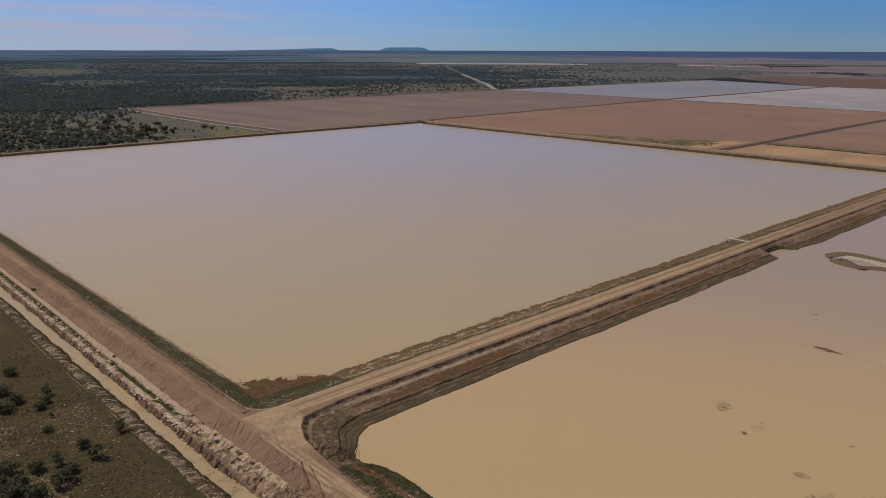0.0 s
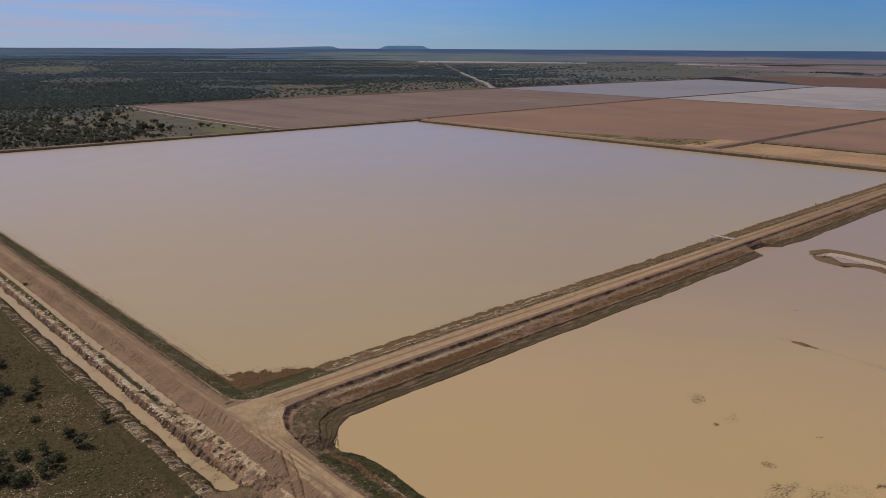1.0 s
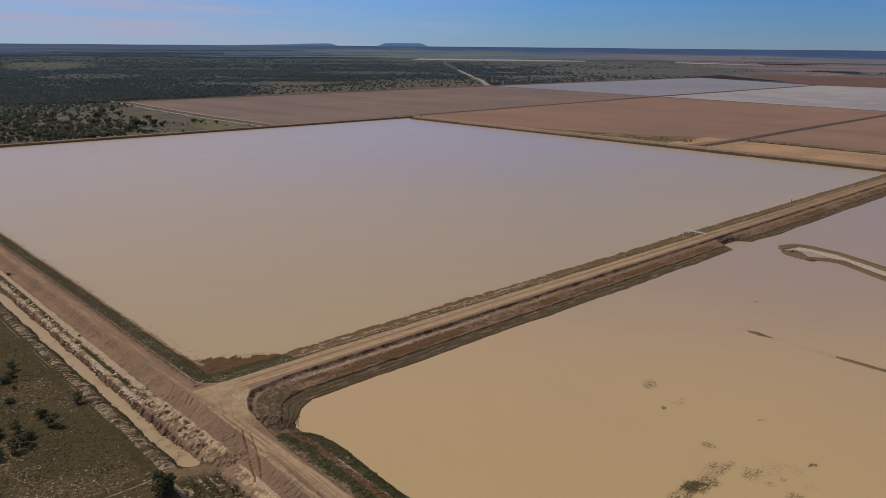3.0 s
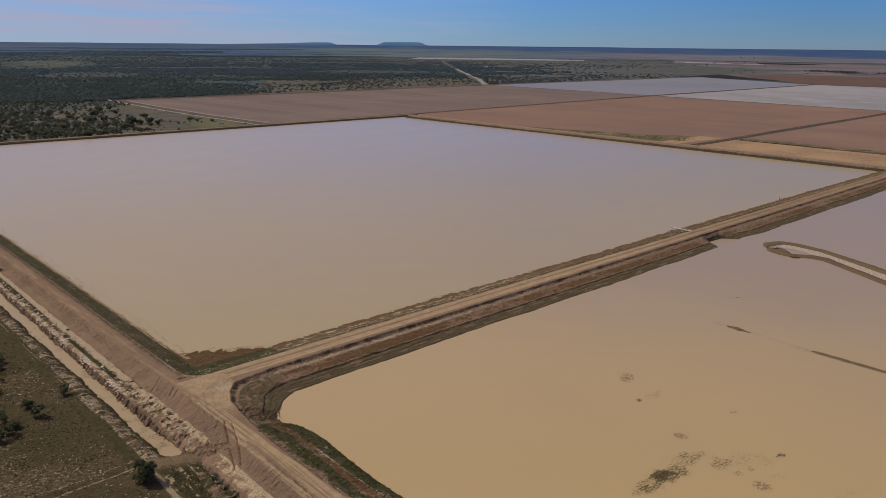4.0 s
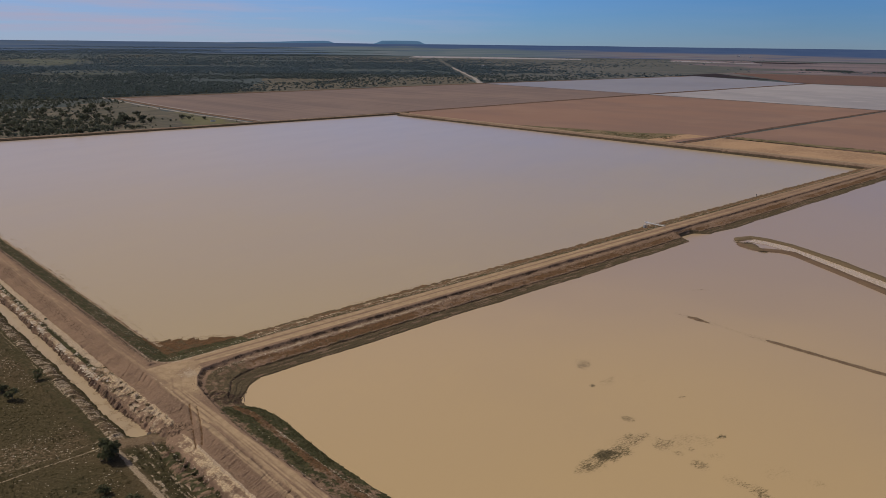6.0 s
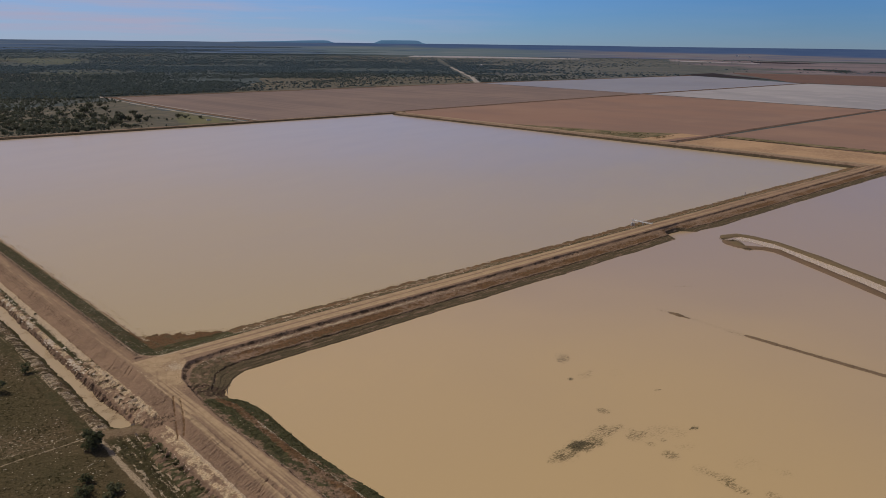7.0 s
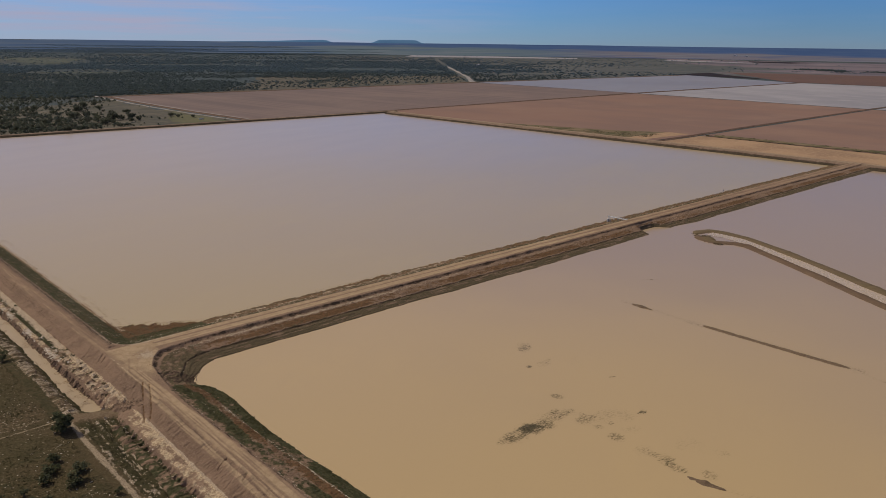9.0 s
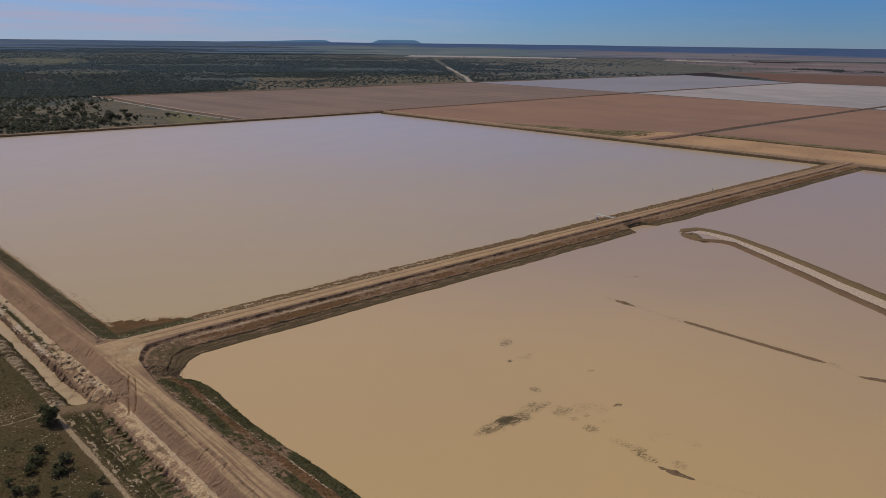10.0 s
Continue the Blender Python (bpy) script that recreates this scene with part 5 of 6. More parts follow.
def wood_density(x, y):
    """How thickly the trees stand, 0 to 1."""
    west = np.where((x < 296) & (y > 534), 1.0, 0.0)
    d = west * np.clip(0.25 + 0.9 * sstep(290, 60, x) + 0.8 * sstep(640, 800, y) + 0.35 * fbm(x, y, 60, 81), 0, 1) * np.where(x > 195, 0.06 + 0.5 * sstep(262, 200, x) + 0.94 * sstep(720, 860, y), 1)
    edge = 852 + (x - 300) * 0.035
    road = x - (898 + (y - 870) * 0.858)
    n = np.where((y > edge + 16) & (x >= 296) & (road < -9), 1.0, 0.0)
    n = n * np.clip(0.12 + 0.1 * sstep(600, 400, x) + sstep(edge + 20, edge + 230 + 190 * sstep(420, 600, x), y + 160 * sstep(600, 350, x) + 60 * fbm(x, y, 150, 83)), 0, 1) * np.clip(0.75 + 0.5 * fbm(x, y, 120, 84), 0, 1)
    e = np.where((y > 885) & (road > 9), 1.0, 0.0) * (0.12 + 0.5 * sstep(420, 60, road) + 0.4 * sstep(1050, 1400, y - 0.25 * (x - 1100)) * sstep(2500, 1700, x)) * np.clip(0.8 + 0.8 * fbm(x, y, 110, 85), 0, 1) * (1 - 0.93 * sstep(1500, 1680, x) * sstep(1500, 1250, y))
    far_e = 1.0 * np.where((x > 2030) & (x < 2330) & (y > 560) & (y < 860), np.clip(0.4 + fbm(x, y, 60, 87), 0, 1), 0)
    d = np.maximum(np.maximum(d, n), np.maximum(e, far_e))
    # clearings
    for cx, cy, ex, ey, turn in ((515, 1560, 105, 120, -0.6), (680, 2380, 130, 430, -0.3), (650, 1130, 130, 70, -0.45), (1130, 1470, 150, 120, -0.4), (900, 1900, 260, 50, -0.6), (1500, 2300, 420, 60, -0.7), (2300, 2330, 480, 190, -0.9)):
        u, v = (x - cx) * math.cos(turn) + (y - cy) * math.sin(turn), -(x - cx) * math.sin(turn) + (y - cy) * math.cos(turn)
        d = d * (1 - 0.93 * sstep(1.15, 0.8, np.hypot(u / ex, v / ey) + 0.15 * fbm(x, y, 40, 88)))
    return d


def wood_points(n, r0, r1, a0, a1, thin=1.0):
    a = np.radians(rng.uniform(a0, a1, n))
    r = 1 / (1 / r0 + (1 / r1 - 1 / r0) * rng.uniform(0, 1, n))
    x, y = r * np.cos(a), r * np.sin(a)
    keep = rng.uniform(0, 1, n) < wood_density(x, y) * thin
    return x[keep], y[keep]


first = [True, True, True]
tx, ty = wood_points(900, 535, 760, 56, 84)
row = [(213, 625), (212, 598), (207, 567), (226, 589), (232, 584), (237, 580), (221, 592), (209, 574), (204, 560), (250, 640), (242, 679), (240, 647), (255, 731), (241, 716), (225, 679), (202, 624), (216, 585)]
for k, (x, y) in enumerate(row + list(zip(tx, ty))[:270]):
    kind = int(rng.integers(0, 3))
    s = float(rng.uniform(1.05, 1.6)) if k < len(row) else float(rng.uniform(0.6, 1.15))
    m = pose(x, y, 0.0, 0, 0, float(rng.uniform(0, 360)))
    if first[kind]:
        first[kind] = False
        ob = TREES[kind]
        ob.matrix_world = m
    else:
        ob = copy_thing(TREES[kind], m)
    ob.scale = (s, s, s * float(rng.uniform(0.85, 1.15)))
    tagged(ob, group="trees at the wood's edge")


def canopy(seed, n, leaf):
    g = np.random.default_rng(seed)
    lp = lumps_of(g, 6, 1.0, 0.75, 0.12)
    return leaf_cloud(g, lp, n, leaf)


MID = [canopy(30 + k, 34, 0.115) for k in range(5)]
FAR = [canopy(40 + k, 16, 0.17) for k in range(5)]
wx_, wy_ = wood_points(17000, 535, 1000, 45, 84, 0.8)
scatter("woodland_near", MID, wx_, wy_, 0 * wx_ - 0.2, 1.3 + 3.4 * rng.uniform(0, 1, len(wx_)) ** 1.8, M_WOODS_NEAR, "scrubby dark woodland beyond the dam", "woodland", rng, 0.85)
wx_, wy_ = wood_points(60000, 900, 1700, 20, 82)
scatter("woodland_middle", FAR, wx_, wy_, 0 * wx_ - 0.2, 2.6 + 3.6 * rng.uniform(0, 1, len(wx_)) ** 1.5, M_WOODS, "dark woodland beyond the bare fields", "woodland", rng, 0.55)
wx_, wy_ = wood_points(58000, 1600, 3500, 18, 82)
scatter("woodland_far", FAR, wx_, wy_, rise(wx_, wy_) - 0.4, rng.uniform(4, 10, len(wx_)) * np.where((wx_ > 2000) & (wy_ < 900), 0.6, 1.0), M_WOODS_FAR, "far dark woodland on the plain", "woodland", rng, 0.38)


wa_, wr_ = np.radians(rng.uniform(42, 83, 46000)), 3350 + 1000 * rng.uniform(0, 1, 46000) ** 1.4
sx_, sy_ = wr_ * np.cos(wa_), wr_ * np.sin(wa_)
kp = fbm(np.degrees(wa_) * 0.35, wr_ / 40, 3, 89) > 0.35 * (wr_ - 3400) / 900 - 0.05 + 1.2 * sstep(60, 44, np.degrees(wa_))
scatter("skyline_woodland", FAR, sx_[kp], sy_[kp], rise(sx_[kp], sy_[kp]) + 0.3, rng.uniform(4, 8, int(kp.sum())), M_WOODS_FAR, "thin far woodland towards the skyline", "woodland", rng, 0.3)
ex_, ey_ = rng.uniform(2020, 2340, 2600), rng.uniform(520, 930, 2600)
kp = (fbm(ex_, ey_, 70, 87) > -0.1) & (np.abs(ex_ - 2330 + 0.75 * (930 - ey_) - 20) < 90)
ex_, ey_ = ex_[kp], ey_[kp]
scatter("far_tree_belt", FAR, ex_, ey_, rise(ex_, ey_) + 0.1, rng.uniform(4, 7, len(ex_)), M_WOODS, "far belt of dark trees on bare land", "woodland", rng, 0.7)

# ---------------------------------------------------------------- growth and clods round the ponds
def field_of(n, x0, x1, y0, y1, prob):
    x, y = rng.uniform(x0, x1, n), rng.uniform(y0, y1, n)
    k = rng.uniform(0, 1, n) < prob(x, y)
    return x[k], y[k]


def lay(name, templates, pts, height, s0, s1, mat, label, category, sink=0.0, squash=None):
    x, y = pts
    return scatter(name, templates, x, y, height(x, y) - sink, rng.uniform(s0, s1, len(x)), mat, label, category, rng, squash)


def join_pts(*ps):
    return np.concatenate([p[0] for p in ps]), np.concatenate([p[1] for p in ps])


def at_water(x, y):
    return np.maximum(bank_h(x, y), 0.0)


shore_w = field_of(3000, 55.6, 58.8, 140, 330, lambda x, y: np.exp(-(((x - 57.5 - 0.4 * vnoise(x, y, 14, 3)) / 0.45) ** 2)) * sstep(-0.1, 0.5, vnoise(x * 2, y, 1.6, 9)) * 0.5)
shore_s = field_of(34000, 70, 320, 129.6, 136.4, lambda x, y: sstep(0.75, -0.5, bank_h(x, y)) * sstep(-0.16 - 0.3 * (x < 130), -0.02, bank_h(x, y)) * np.clip(0.35 + 0.6 * fbm(x, y, 12, 5), 0, 1))
corner = field_of(9000, 55.6, 71, 132, 146, lambda x, y: sstep(0.55, 0.4, bank_h(x, y)) * sstep(-0.12, 0.0, bank_h(x, y)) * 0.85)
lay("shore_reeds", TUFTS, join_pts(shore_w, shore_s, corner), at_water, 0.07, 0.19, M_REED, "rusty dry reeds along the pond's edge", "reeds", 0.02, 0.6)
flecks = field_of(16000, 56.2, 60.2, 138, 340, lambda x, y: (np.exp(-(((x - 58.2 - 0.35 * vnoise(x, y, 9, 3)) / 0.45) ** 2)) + 0.35 * np.exp(-(((x - 59.3) / 0.5) ** 2))) * sstep(0.05, 0.55, vnoise(x * 1.6, y * 0.7, 1.1, 9)) * 0.7)
scatter("shore_weed_flecks", LOW_TUFTS, flecks[0], flecks[1], 0 * flecks[0] + 0.0, rng.uniform(0.10, 0.24, len(flecks[0])), M_REED, "brown weed floating along the pond's edge", "water weed", rng, 0.25)
side_a = field_of(9000, 51.3, 56.0, 128, 300, lambda x, y: 0.35 * (inner_corner(x, y) > 0.3))
side_s = field_of(14000, 56, 300, 126.8, 131.5, lambda x, y: 0.3 + 0.25 * fbm(x, y, 8, 2))
side_b = field_of(9000, 60, 300, 112.6, 120, lambda x, y: (b_slope(x, y) < 7.8) * 0.03)
side_c = field_of(9000, 51.5, 59.5, 52, 104, lambda x, y: b_side(x, y) * (b_slope(x, y) < 7.7) * bank_cover(x, y)[0] * 0.4)
lay("bank_weeds", LOW_TUFTS, join_pts(side_a, side_s, side_b, side_c), bank_h, 0.14, 0.3, M_GREEN, "low green weeds on the dam walls", "weeds", 0.02)
rust_b = field_of(12000, 58, 300, 113, 120, lambda x, y: b_side(x, y) * sstep(1.0, 1.8, b_slope(x, y)) * sstep(7.6, 4.5, b_slope(x, y)) * np.clip(0.5 + 0.4 * fbm(x, y, 7, 2), 0, 1))
rust_c = field_of(6000, 53, 59, 52, 104, lambda x, y: b_side(x, y) * np.exp(-(((b_slope(x, y) - 4.3) / 0.9) ** 2)) * 0.7)
lay("bank_dry_growth", LOW_TUFTS, join_pts(rust_b, rust_c), bank_h, 0.12, 0.26, M_REED, "low rust-brown dry growth on the dam walls", "weeds", 0.02)

berm_n = field_of(14000, 41.1, 43.2, 128, 280, lambda x, y: (np.exp(-(((x - 41.6) / 0.4) ** 2)) + 0.3 * np.exp(-(((x - 42.7) / 0.3) ** 2))) * np.clip(0.15 + 0.8 * vnoise(x, y, 1.3, 13), 0, 1))
berm_s = field_of(4500, 41.5, 46.3, 62, 134, lambda x, y: np.where(y > 101, 0.5 * sstep(45.0, 44.6, x), np.exp(-(((x + west_lean(y) - 43.0) / 1.2) ** 2)) * 0.07) * np.clip(0.25 + 0.8 * vnoise(x, y, 1.3, 71), 0, 1) * (1 - crossing(x, y)))
mid_patch = join_pts(field_of(900, 51, 57, 114, 122.2, lambda x, y: ~b_side(x, y) * np.exp(-((np.hypot((x - 54.0) / 1.9, (y - 119.2) / 2.6)) ** 2)) * 0.8), field_of(9000, 57, 180, 117.6, 121, lambda x, y: np.exp(-(((b_slope(x, y) - 1.6) / 0.45) ** 2)) * (0.7 - 0.5 * sstep(80, 150, x))), field_of(2200, 50.6, 53, 52, 106, lambda x, y: b_side(x, y) * np.exp(-(((b_slope(x, y) - 0.5) / 0.35) ** 2)) * 0.25))
lay("white_clods", CLODS, berm_n, bank_h, 0.12, 0.36, M_CLOD_WHITE, "large whitish clay clods along the berm", "clods", 0.03)
lay("pale_clods", CLODS, join_pts(berm_s, mid_patch), bank_h, 0.05, 0.17, M_CLOD, "pale clay clods spilled beside the dam wall", "clods", 0.02)
rub = field_of(15000, 35.5, 37.8, 108, 280, lambda x, y: np.clip(0.18 + 0.8 * vnoise(x * 0.25, y + 0.3 * x, 0.5, 44), 0, 1))
rub2 = field_of(13000, 35.8, 42, 58, 103, lambda x, y: (x + west_lean(y) < 41.8) * (0.04 + 0.7 * sstep(0.2, 0.8, vnoise(x + west_lean(y), y * 0.08, 0.26, 81) + 0.6 * vnoise(x, y, 0.5, 82))) * (1 - crossing(x, y)))
lay("drain_spoil", CLODS, join_pts(rub, rub2), lambda x, y: np.maximum(ground_h(x, y), np.where(x > 40.5, bank_h(x, y), -9)), 0.05, 0.17, M_CLOD, "pale clay spoil along the drain", "clods", 0.02)
wr = field_of(42000, 51, 300, 62, 122.4, lambda x, y: np.exp(-(((wind_distance(x, y) - 0.4) / 0.5) ** 2)) * np.where(y < 104, 0.35, 0.9))
wr2 = field_of(9000, 49.9, 51.2, 128.5, 300, lambda x, y: np.exp(-(((x - 50.6) / 0.3) ** 2)))
ridge_pale = field_of(5000, 49.6, 51.6, 128.5, 300, lambda x, y: 0.6 * np.exp(-(((x - 50.9) / 0.5) ** 2)))
lay("pale_ridge_clods", CLODS, ridge_pale, bank_h, 0.04, 0.13, M_CLOD, "small pale clods along the road's ridge", "clods", 0.02)
lay("dark_clods", CLODS, join_pts(wr, wr2), bank_h, 0.05, 0.19, M_CLOD_DARK, "dark clods in the windrow beside the road", "clods", 0.02)
bank_lip = field_of(4000, 40.5, 41.3, 108, 280, lambda x, y: 0.35 + 0 * x)
rub3 = field_of(3500, 35.6, 37.9, 108, 280, lambda x, y: 0.5 + 0 * x)
lay("drain_dark_spoil", CLODS, rub3, ground_h, 0.07, 0.22, M_CLOD_DARK, "dark clay spoil along the drain", "clods", 0.02)
lay("drain_lip_clods", CLODS, bank_lip, bank_h, 0.08, 0.25, M_CLOD_DARK, "dark broken clay along the drain's edge", "clods", 0.05)
berm_weed2 = field_of(2200, 41.6, 44.6, 107, 136, lambda x, y: sstep(0.2, 0.7, vnoise(x, y, 0.9, 87) + 0.3 * vnoise(x, y, 0.4, 88)) * (1 - crossing(x, y)))
berm_weed = field_of(7000, 41.9, 43.4, 122, 300, lambda x, y: np.clip(0.3 + 1.0 * vnoise(x, y, 1.0, 23), 0, 1) * sstep(122, 134, y))
lay("berm_weeds", LOW_TUFTS, join_pts(berm_weed, berm_weed2), bank_h, 0.12, 0.30, M_WEED, "green weeds on the clay berm", "weeds", 0.02)
drain_mud = field_of(9000, 38.4, 40.8, 110, 180, lambda x, y: sstep(0.2, 0.6, vnoise(x, y, 1.6, 66) + 0.3 * vnoise(x, y, 0.6, 67) + 0.35 * sstep(39.5, 40.3, x)) * 0.5)
lay("drain_mud_patches", LOW_TUFTS, drain_mud, lambda x, y: 0 * x - 0.71, 0.10, 0.22, M_REED, "brown weed breaking the drain's surface", "water weed", 0.0, 0.2)
drain_weed = field_of(6500, 35.6, 38.6, 107, 300, lambda x, y: 0.16 + 0.35 * sstep(37.7, 38.2, x))
lay("drain_weeds", LOW_TUFTS, drain_weed, ground_h, 0.14, 0.3, M_WEED, "dark weeds along the drain", "weeds", 0.02)

grass = field_of(26000, 8, 33.6, 62, 200, lambda x, y: np.clip(0.5 + 0.4 * fbm(x, y, 6, 3), 0, 1))
swale_g = field_of(2600, 36, 42.5, 62, 102, lambda x, y: np.clip(0.55 - 0.8 * vnoise(x + west_lean(y), y * 0.08, 0.26, 81), 0, 1))
lay("plain_tussocks", LOW_TUFTS, join_pts(grass, swale_g), ground_h, 0.14, 0.36, M_WEED, "dark dry tussocks on the plain", "grass", 0.02)
straw = field_of(34000, 8, 33.6, 62, 165, lambda x, y: 0.025 + sstep(0.0, 1.1, 0.8 * fbm(x, y, 16, 21) + 0.8 * vnoise(x, y, 2.2, 5)) * 0.26 * sstep(168, 132, y))
STRAWS = []
for k in range(6):
    L, a = rng.uniform(0.5, 1.0), rng.uniform(-0.4, 0.4)
    STRAWS.append((np.array([(-L, 0, 0.12), (-L * 0.2, 0.36, 0.25), (L * 0.3, -0.34 + a * 0.3, 0.27), (L, a, 0.1)]), np.array([(0, 1, 2), (1, 3, 2), (0, 2, 1)])))
lay("dead_grass_litter", STRAWS, straw, ground_h, 0.10, 0.27, M_STRAW, "bleached dead grass and sticks on the plain", "grass litter", 0.0)


fleck_b = field_of(9000, 53, 300, 70, 121, lambda x, y: b_side(x, y) * (np.exp(-(((b_slope(x, y) - 2.4) / 0.25) ** 2)) + np.exp(-(((b_slope(x, y) - 5.2) / 0.2) ** 2))) * 0.8)
fleck_a = field_of(7000, 51.4, 300, 126.6, 132, lambda x, y: 0.3 + 0.4 * vnoise(x, y, 3, 3))
fleck_w = field_of(5000, 51.0, 56.2, 128, 300, lambda x, y: (inner_corner(x, y) > 0.2) * np.clip(0.15 + 0.5 * vnoise(x, y, 2, 8), 0, 1))
litter_line = field_of(2500, 54.9, 56.2, 56, 92, lambda x, y: 0.7 * np.exp(-(((x - 55.5 - 0.1 * vnoise(x, y, 4, 6)) / 0.13) ** 2)))
lay("bank_litter", STRAWS, join_pts(fleck_b, fleck_a, fleck_w, litter_line), bank_h, 0.1, 0.26, M_STRAW, "bleached dead stems on the dam walls", "grass litter", 0.0)

verge = join_pts(field_of(2600, 444, 500, 268, 400, lambda x, y: sstep(0.0, 0.5, fbm(x, y, 14, 31) + 0.3) * sstep(1.0, 0.5, (x - 444) / 56 + (y - 268) / 132)), field_of(1600, 499, 512, 20, 246, lambda x, y: np.clip(0.4 + fbm(x, y, 20, 32), 0, 1)))
scatter("verge_weeds", LOW_TUFTS, verge[0], verge[1], 0 * verge[0] + 0.3, rng.uniform(0.5, 1.3, len(verge[0])), M_GREEN, "clumps of low weeds beside the bare fields", "weeds", rng, 0.7)

# ---------------------------------------------------------------- shoals, mud banks and spit in the second pond
def shoal_prob(x, y):
    p = 0 * x
    for cx, cy, ex, ey, turn, w in ((89.7, 53.9, 2.3, 1.5, -0.1, 1.25), (85.4, 53.5, 2.6, 1.5, -0.1, 0.55), (92.6, 52.8, 1.6, 1.2, -0.1, 0.75), (94.6, 54.0, 3.6, 1.5, -0.05, 0.6), (98.6, 53.6, 1.6, 0.8, -0.2, 0.3),
                                    (102.2, 58.3, 1.0, 0.9, 0.3, 0.8), (99.1, 50.2, 1.7, 1.7, 0.3, 0.3), (98.4, 46.7, 0.7, 0.7, 0.2, 0.3), (97.8, 42.8, 1.1, 1.1, 0.2, 0.85), (101.8, 42.5, 1.3, 0.9, -0.3, 0.3),
                                    (97.4, 37.4, 1.2, 1.1, 0.1, 0.32), (97.7, 34.7, 1.1, 1.5, 0.05, 0.45), (96.9, 31.6, 0.9, 1.7, 0.05, 0.42), (98.6, 27.3, 1.2, 1.2, 0.2, 0.22), (105.5, 29.2, 1.4, 1.6, 0.2, 0.2),
                                    (104.4, 33.7, 2.6, 2.4, 0.2, 0.12), (112.3, 69.4, 2.4, 1.0, 0.3, 0.2), (108.1, 69.9, 0.5, 0.35, 0.4, 0.8), (114.6, 77.1, 2.2, 1.2, 0.6, 0.34), (104, 47, 5, 2.4, -0.5, 0.14),
                                    (116.2, 56.6, 0.7, 0.35, -0.4, 0.8), (108.2, 44.8, 0.8, 0.35, -0.4, 0.95), (101, 46, 0.5, 0.4, 0, 0.5), (117, 66, 3, 1.2, 0.5, 0.09), (120, 79, 3, 0.8, 0.6, 0.06)):
        u, v = (x - cx) * math.cos(turn) + (y - cy) * math.sin(turn), -(x - cx) * math.sin(turn) + (y - cy) * math.cos(turn)
        p = np.maximum(p, (0.10 if w > 0.25 else 0.06) * sstep(1.9, 0.8, np.hypot(u / (ex * 1.2), v / (ey * 1.25)) + 0.3 * fbm(x, y, 2.0, 19)))
        p = np.maximum(p, min(w * 1.25, max(w, 0.6)) * sstep(1.35, 0.4, np.hypot(u / (ex * 1.2), v / (ey * 1.25)) + 0.25 * fbm(x, y, 1.5, 9)) * np.clip((0.85 if w > 0.9 else 0.7) + 0.45 * vnoise(x * 0.35 + y * 0.1, y, 0.9, 4), 0, 1))
    return p


def under_water(x, y):
    """Weed just under the surface, thickest on the shoals, faint between the mud banks."""
    p = shoal_prob(x, y) * 0.9
    for ax, ay, bx_, by_, wide, w in ((155, 72, 154.3, 59, 0.9, 0.15), (154.6, 28, 152.5, 21, 0.7, 0.14), (96.6, 24, 101, 12, 0.8, 0.12), (174, 87, 177, 84.5, 0.9, 0.14), (155.1, 80, 155, 71, 1.4, 0.16), (154.2, 62, 154.6, 26, 1.5, 0.2)):
        t = np.clip(((x - ax) * (bx_ - ax) + (y - ay) * (by_ - ay)) / ((bx_ - ax) ** 2 + (by_ - ay) ** 2), 0, 1)
        p = np.maximum(p, w * np.exp(-((np.hypot(x - ax - t * (bx_ - ax), y - ay - t * (by_ - ay)) / wide) ** 2)))
    return p, 0 * x, 0 * x, 0 * x


wx2 = steps((50, 6), (80, 0.35), (126, 3), (150, 0.5), (180, 20), 432)
wy2 = steps((-226, 20), (8, 0.45), (90, 4), 121.5)
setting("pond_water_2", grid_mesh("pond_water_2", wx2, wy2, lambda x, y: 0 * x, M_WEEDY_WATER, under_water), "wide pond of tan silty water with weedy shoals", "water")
sh_x, sh_y = field_of(240000, 80, 126, 22, 82, lambda x, y: np.clip(shoal_prob(x, y) - 0.42, 0, 1) ** 1.3 * 0.9)
scatter("weed_shoal", LOW_TUFTS, sh_x, sh_y, 0 * sh_x - 0.03, rng.uniform(0.08, 0.2, len(sh_x)), M_SHOAL, "dark water weed breaking the muddy surface", "water weed", rng, 0.45)


def mud_bank(name, pts, half, height, label, mat=None, wander=0.3, seed=0, base=-0.09, top=0.45, rough=0.12, even=False):
    ob = ridge(name, pts, half, height, mat or M_MUD, label, "mud bank", wander, seed, top, base, 0.3, 3.0, rough, even=even)
    return ob


mud_bank("mud_bank_1", [(155.1, 79.6), (155.2, 76), (155.0, 71.8)], 1.3, 0.17, "thin wet mud bank in the pond", seed=2)
mud_bank("mud_bank_2", [(154.2, 60), (154.3, 52), (154.5, 45), (154.4, 36), (154.6, 27)], 1.35, 0.17, "long thin wet mud bank in the pond", seed=5, rough=0.04, even=True)
mud_bank("mud_bank_3", [(152, 21.5), (154, 16.5), (155, 10)], 0.8, 0.22, "thin wet mud bank in the pond", seed=8)
mud_bank("mud_bank_4", [(95.8, 29.8), (96.2, 27), (96.8, 23.8)], 1.0, 0.22, "short dark mud bank in the pond", seed=9)
mud_bank("mud_bank_5", [(174.5, 86.6), (176.5, 85.0)], 0.5, 0.2, "tiny mud bank in the pond", seed=10)
UP = [(231.5, 103.8), (236, 104.4), (239.8, 102.6), (240.4, 98), (239.0, 89.4), (233.2, 77.2), (227, 65.6), (220.9, 55), (214.8, 45.5), (208.4, 34.2), (194.5, 10.5), (178.5, -17.5)]
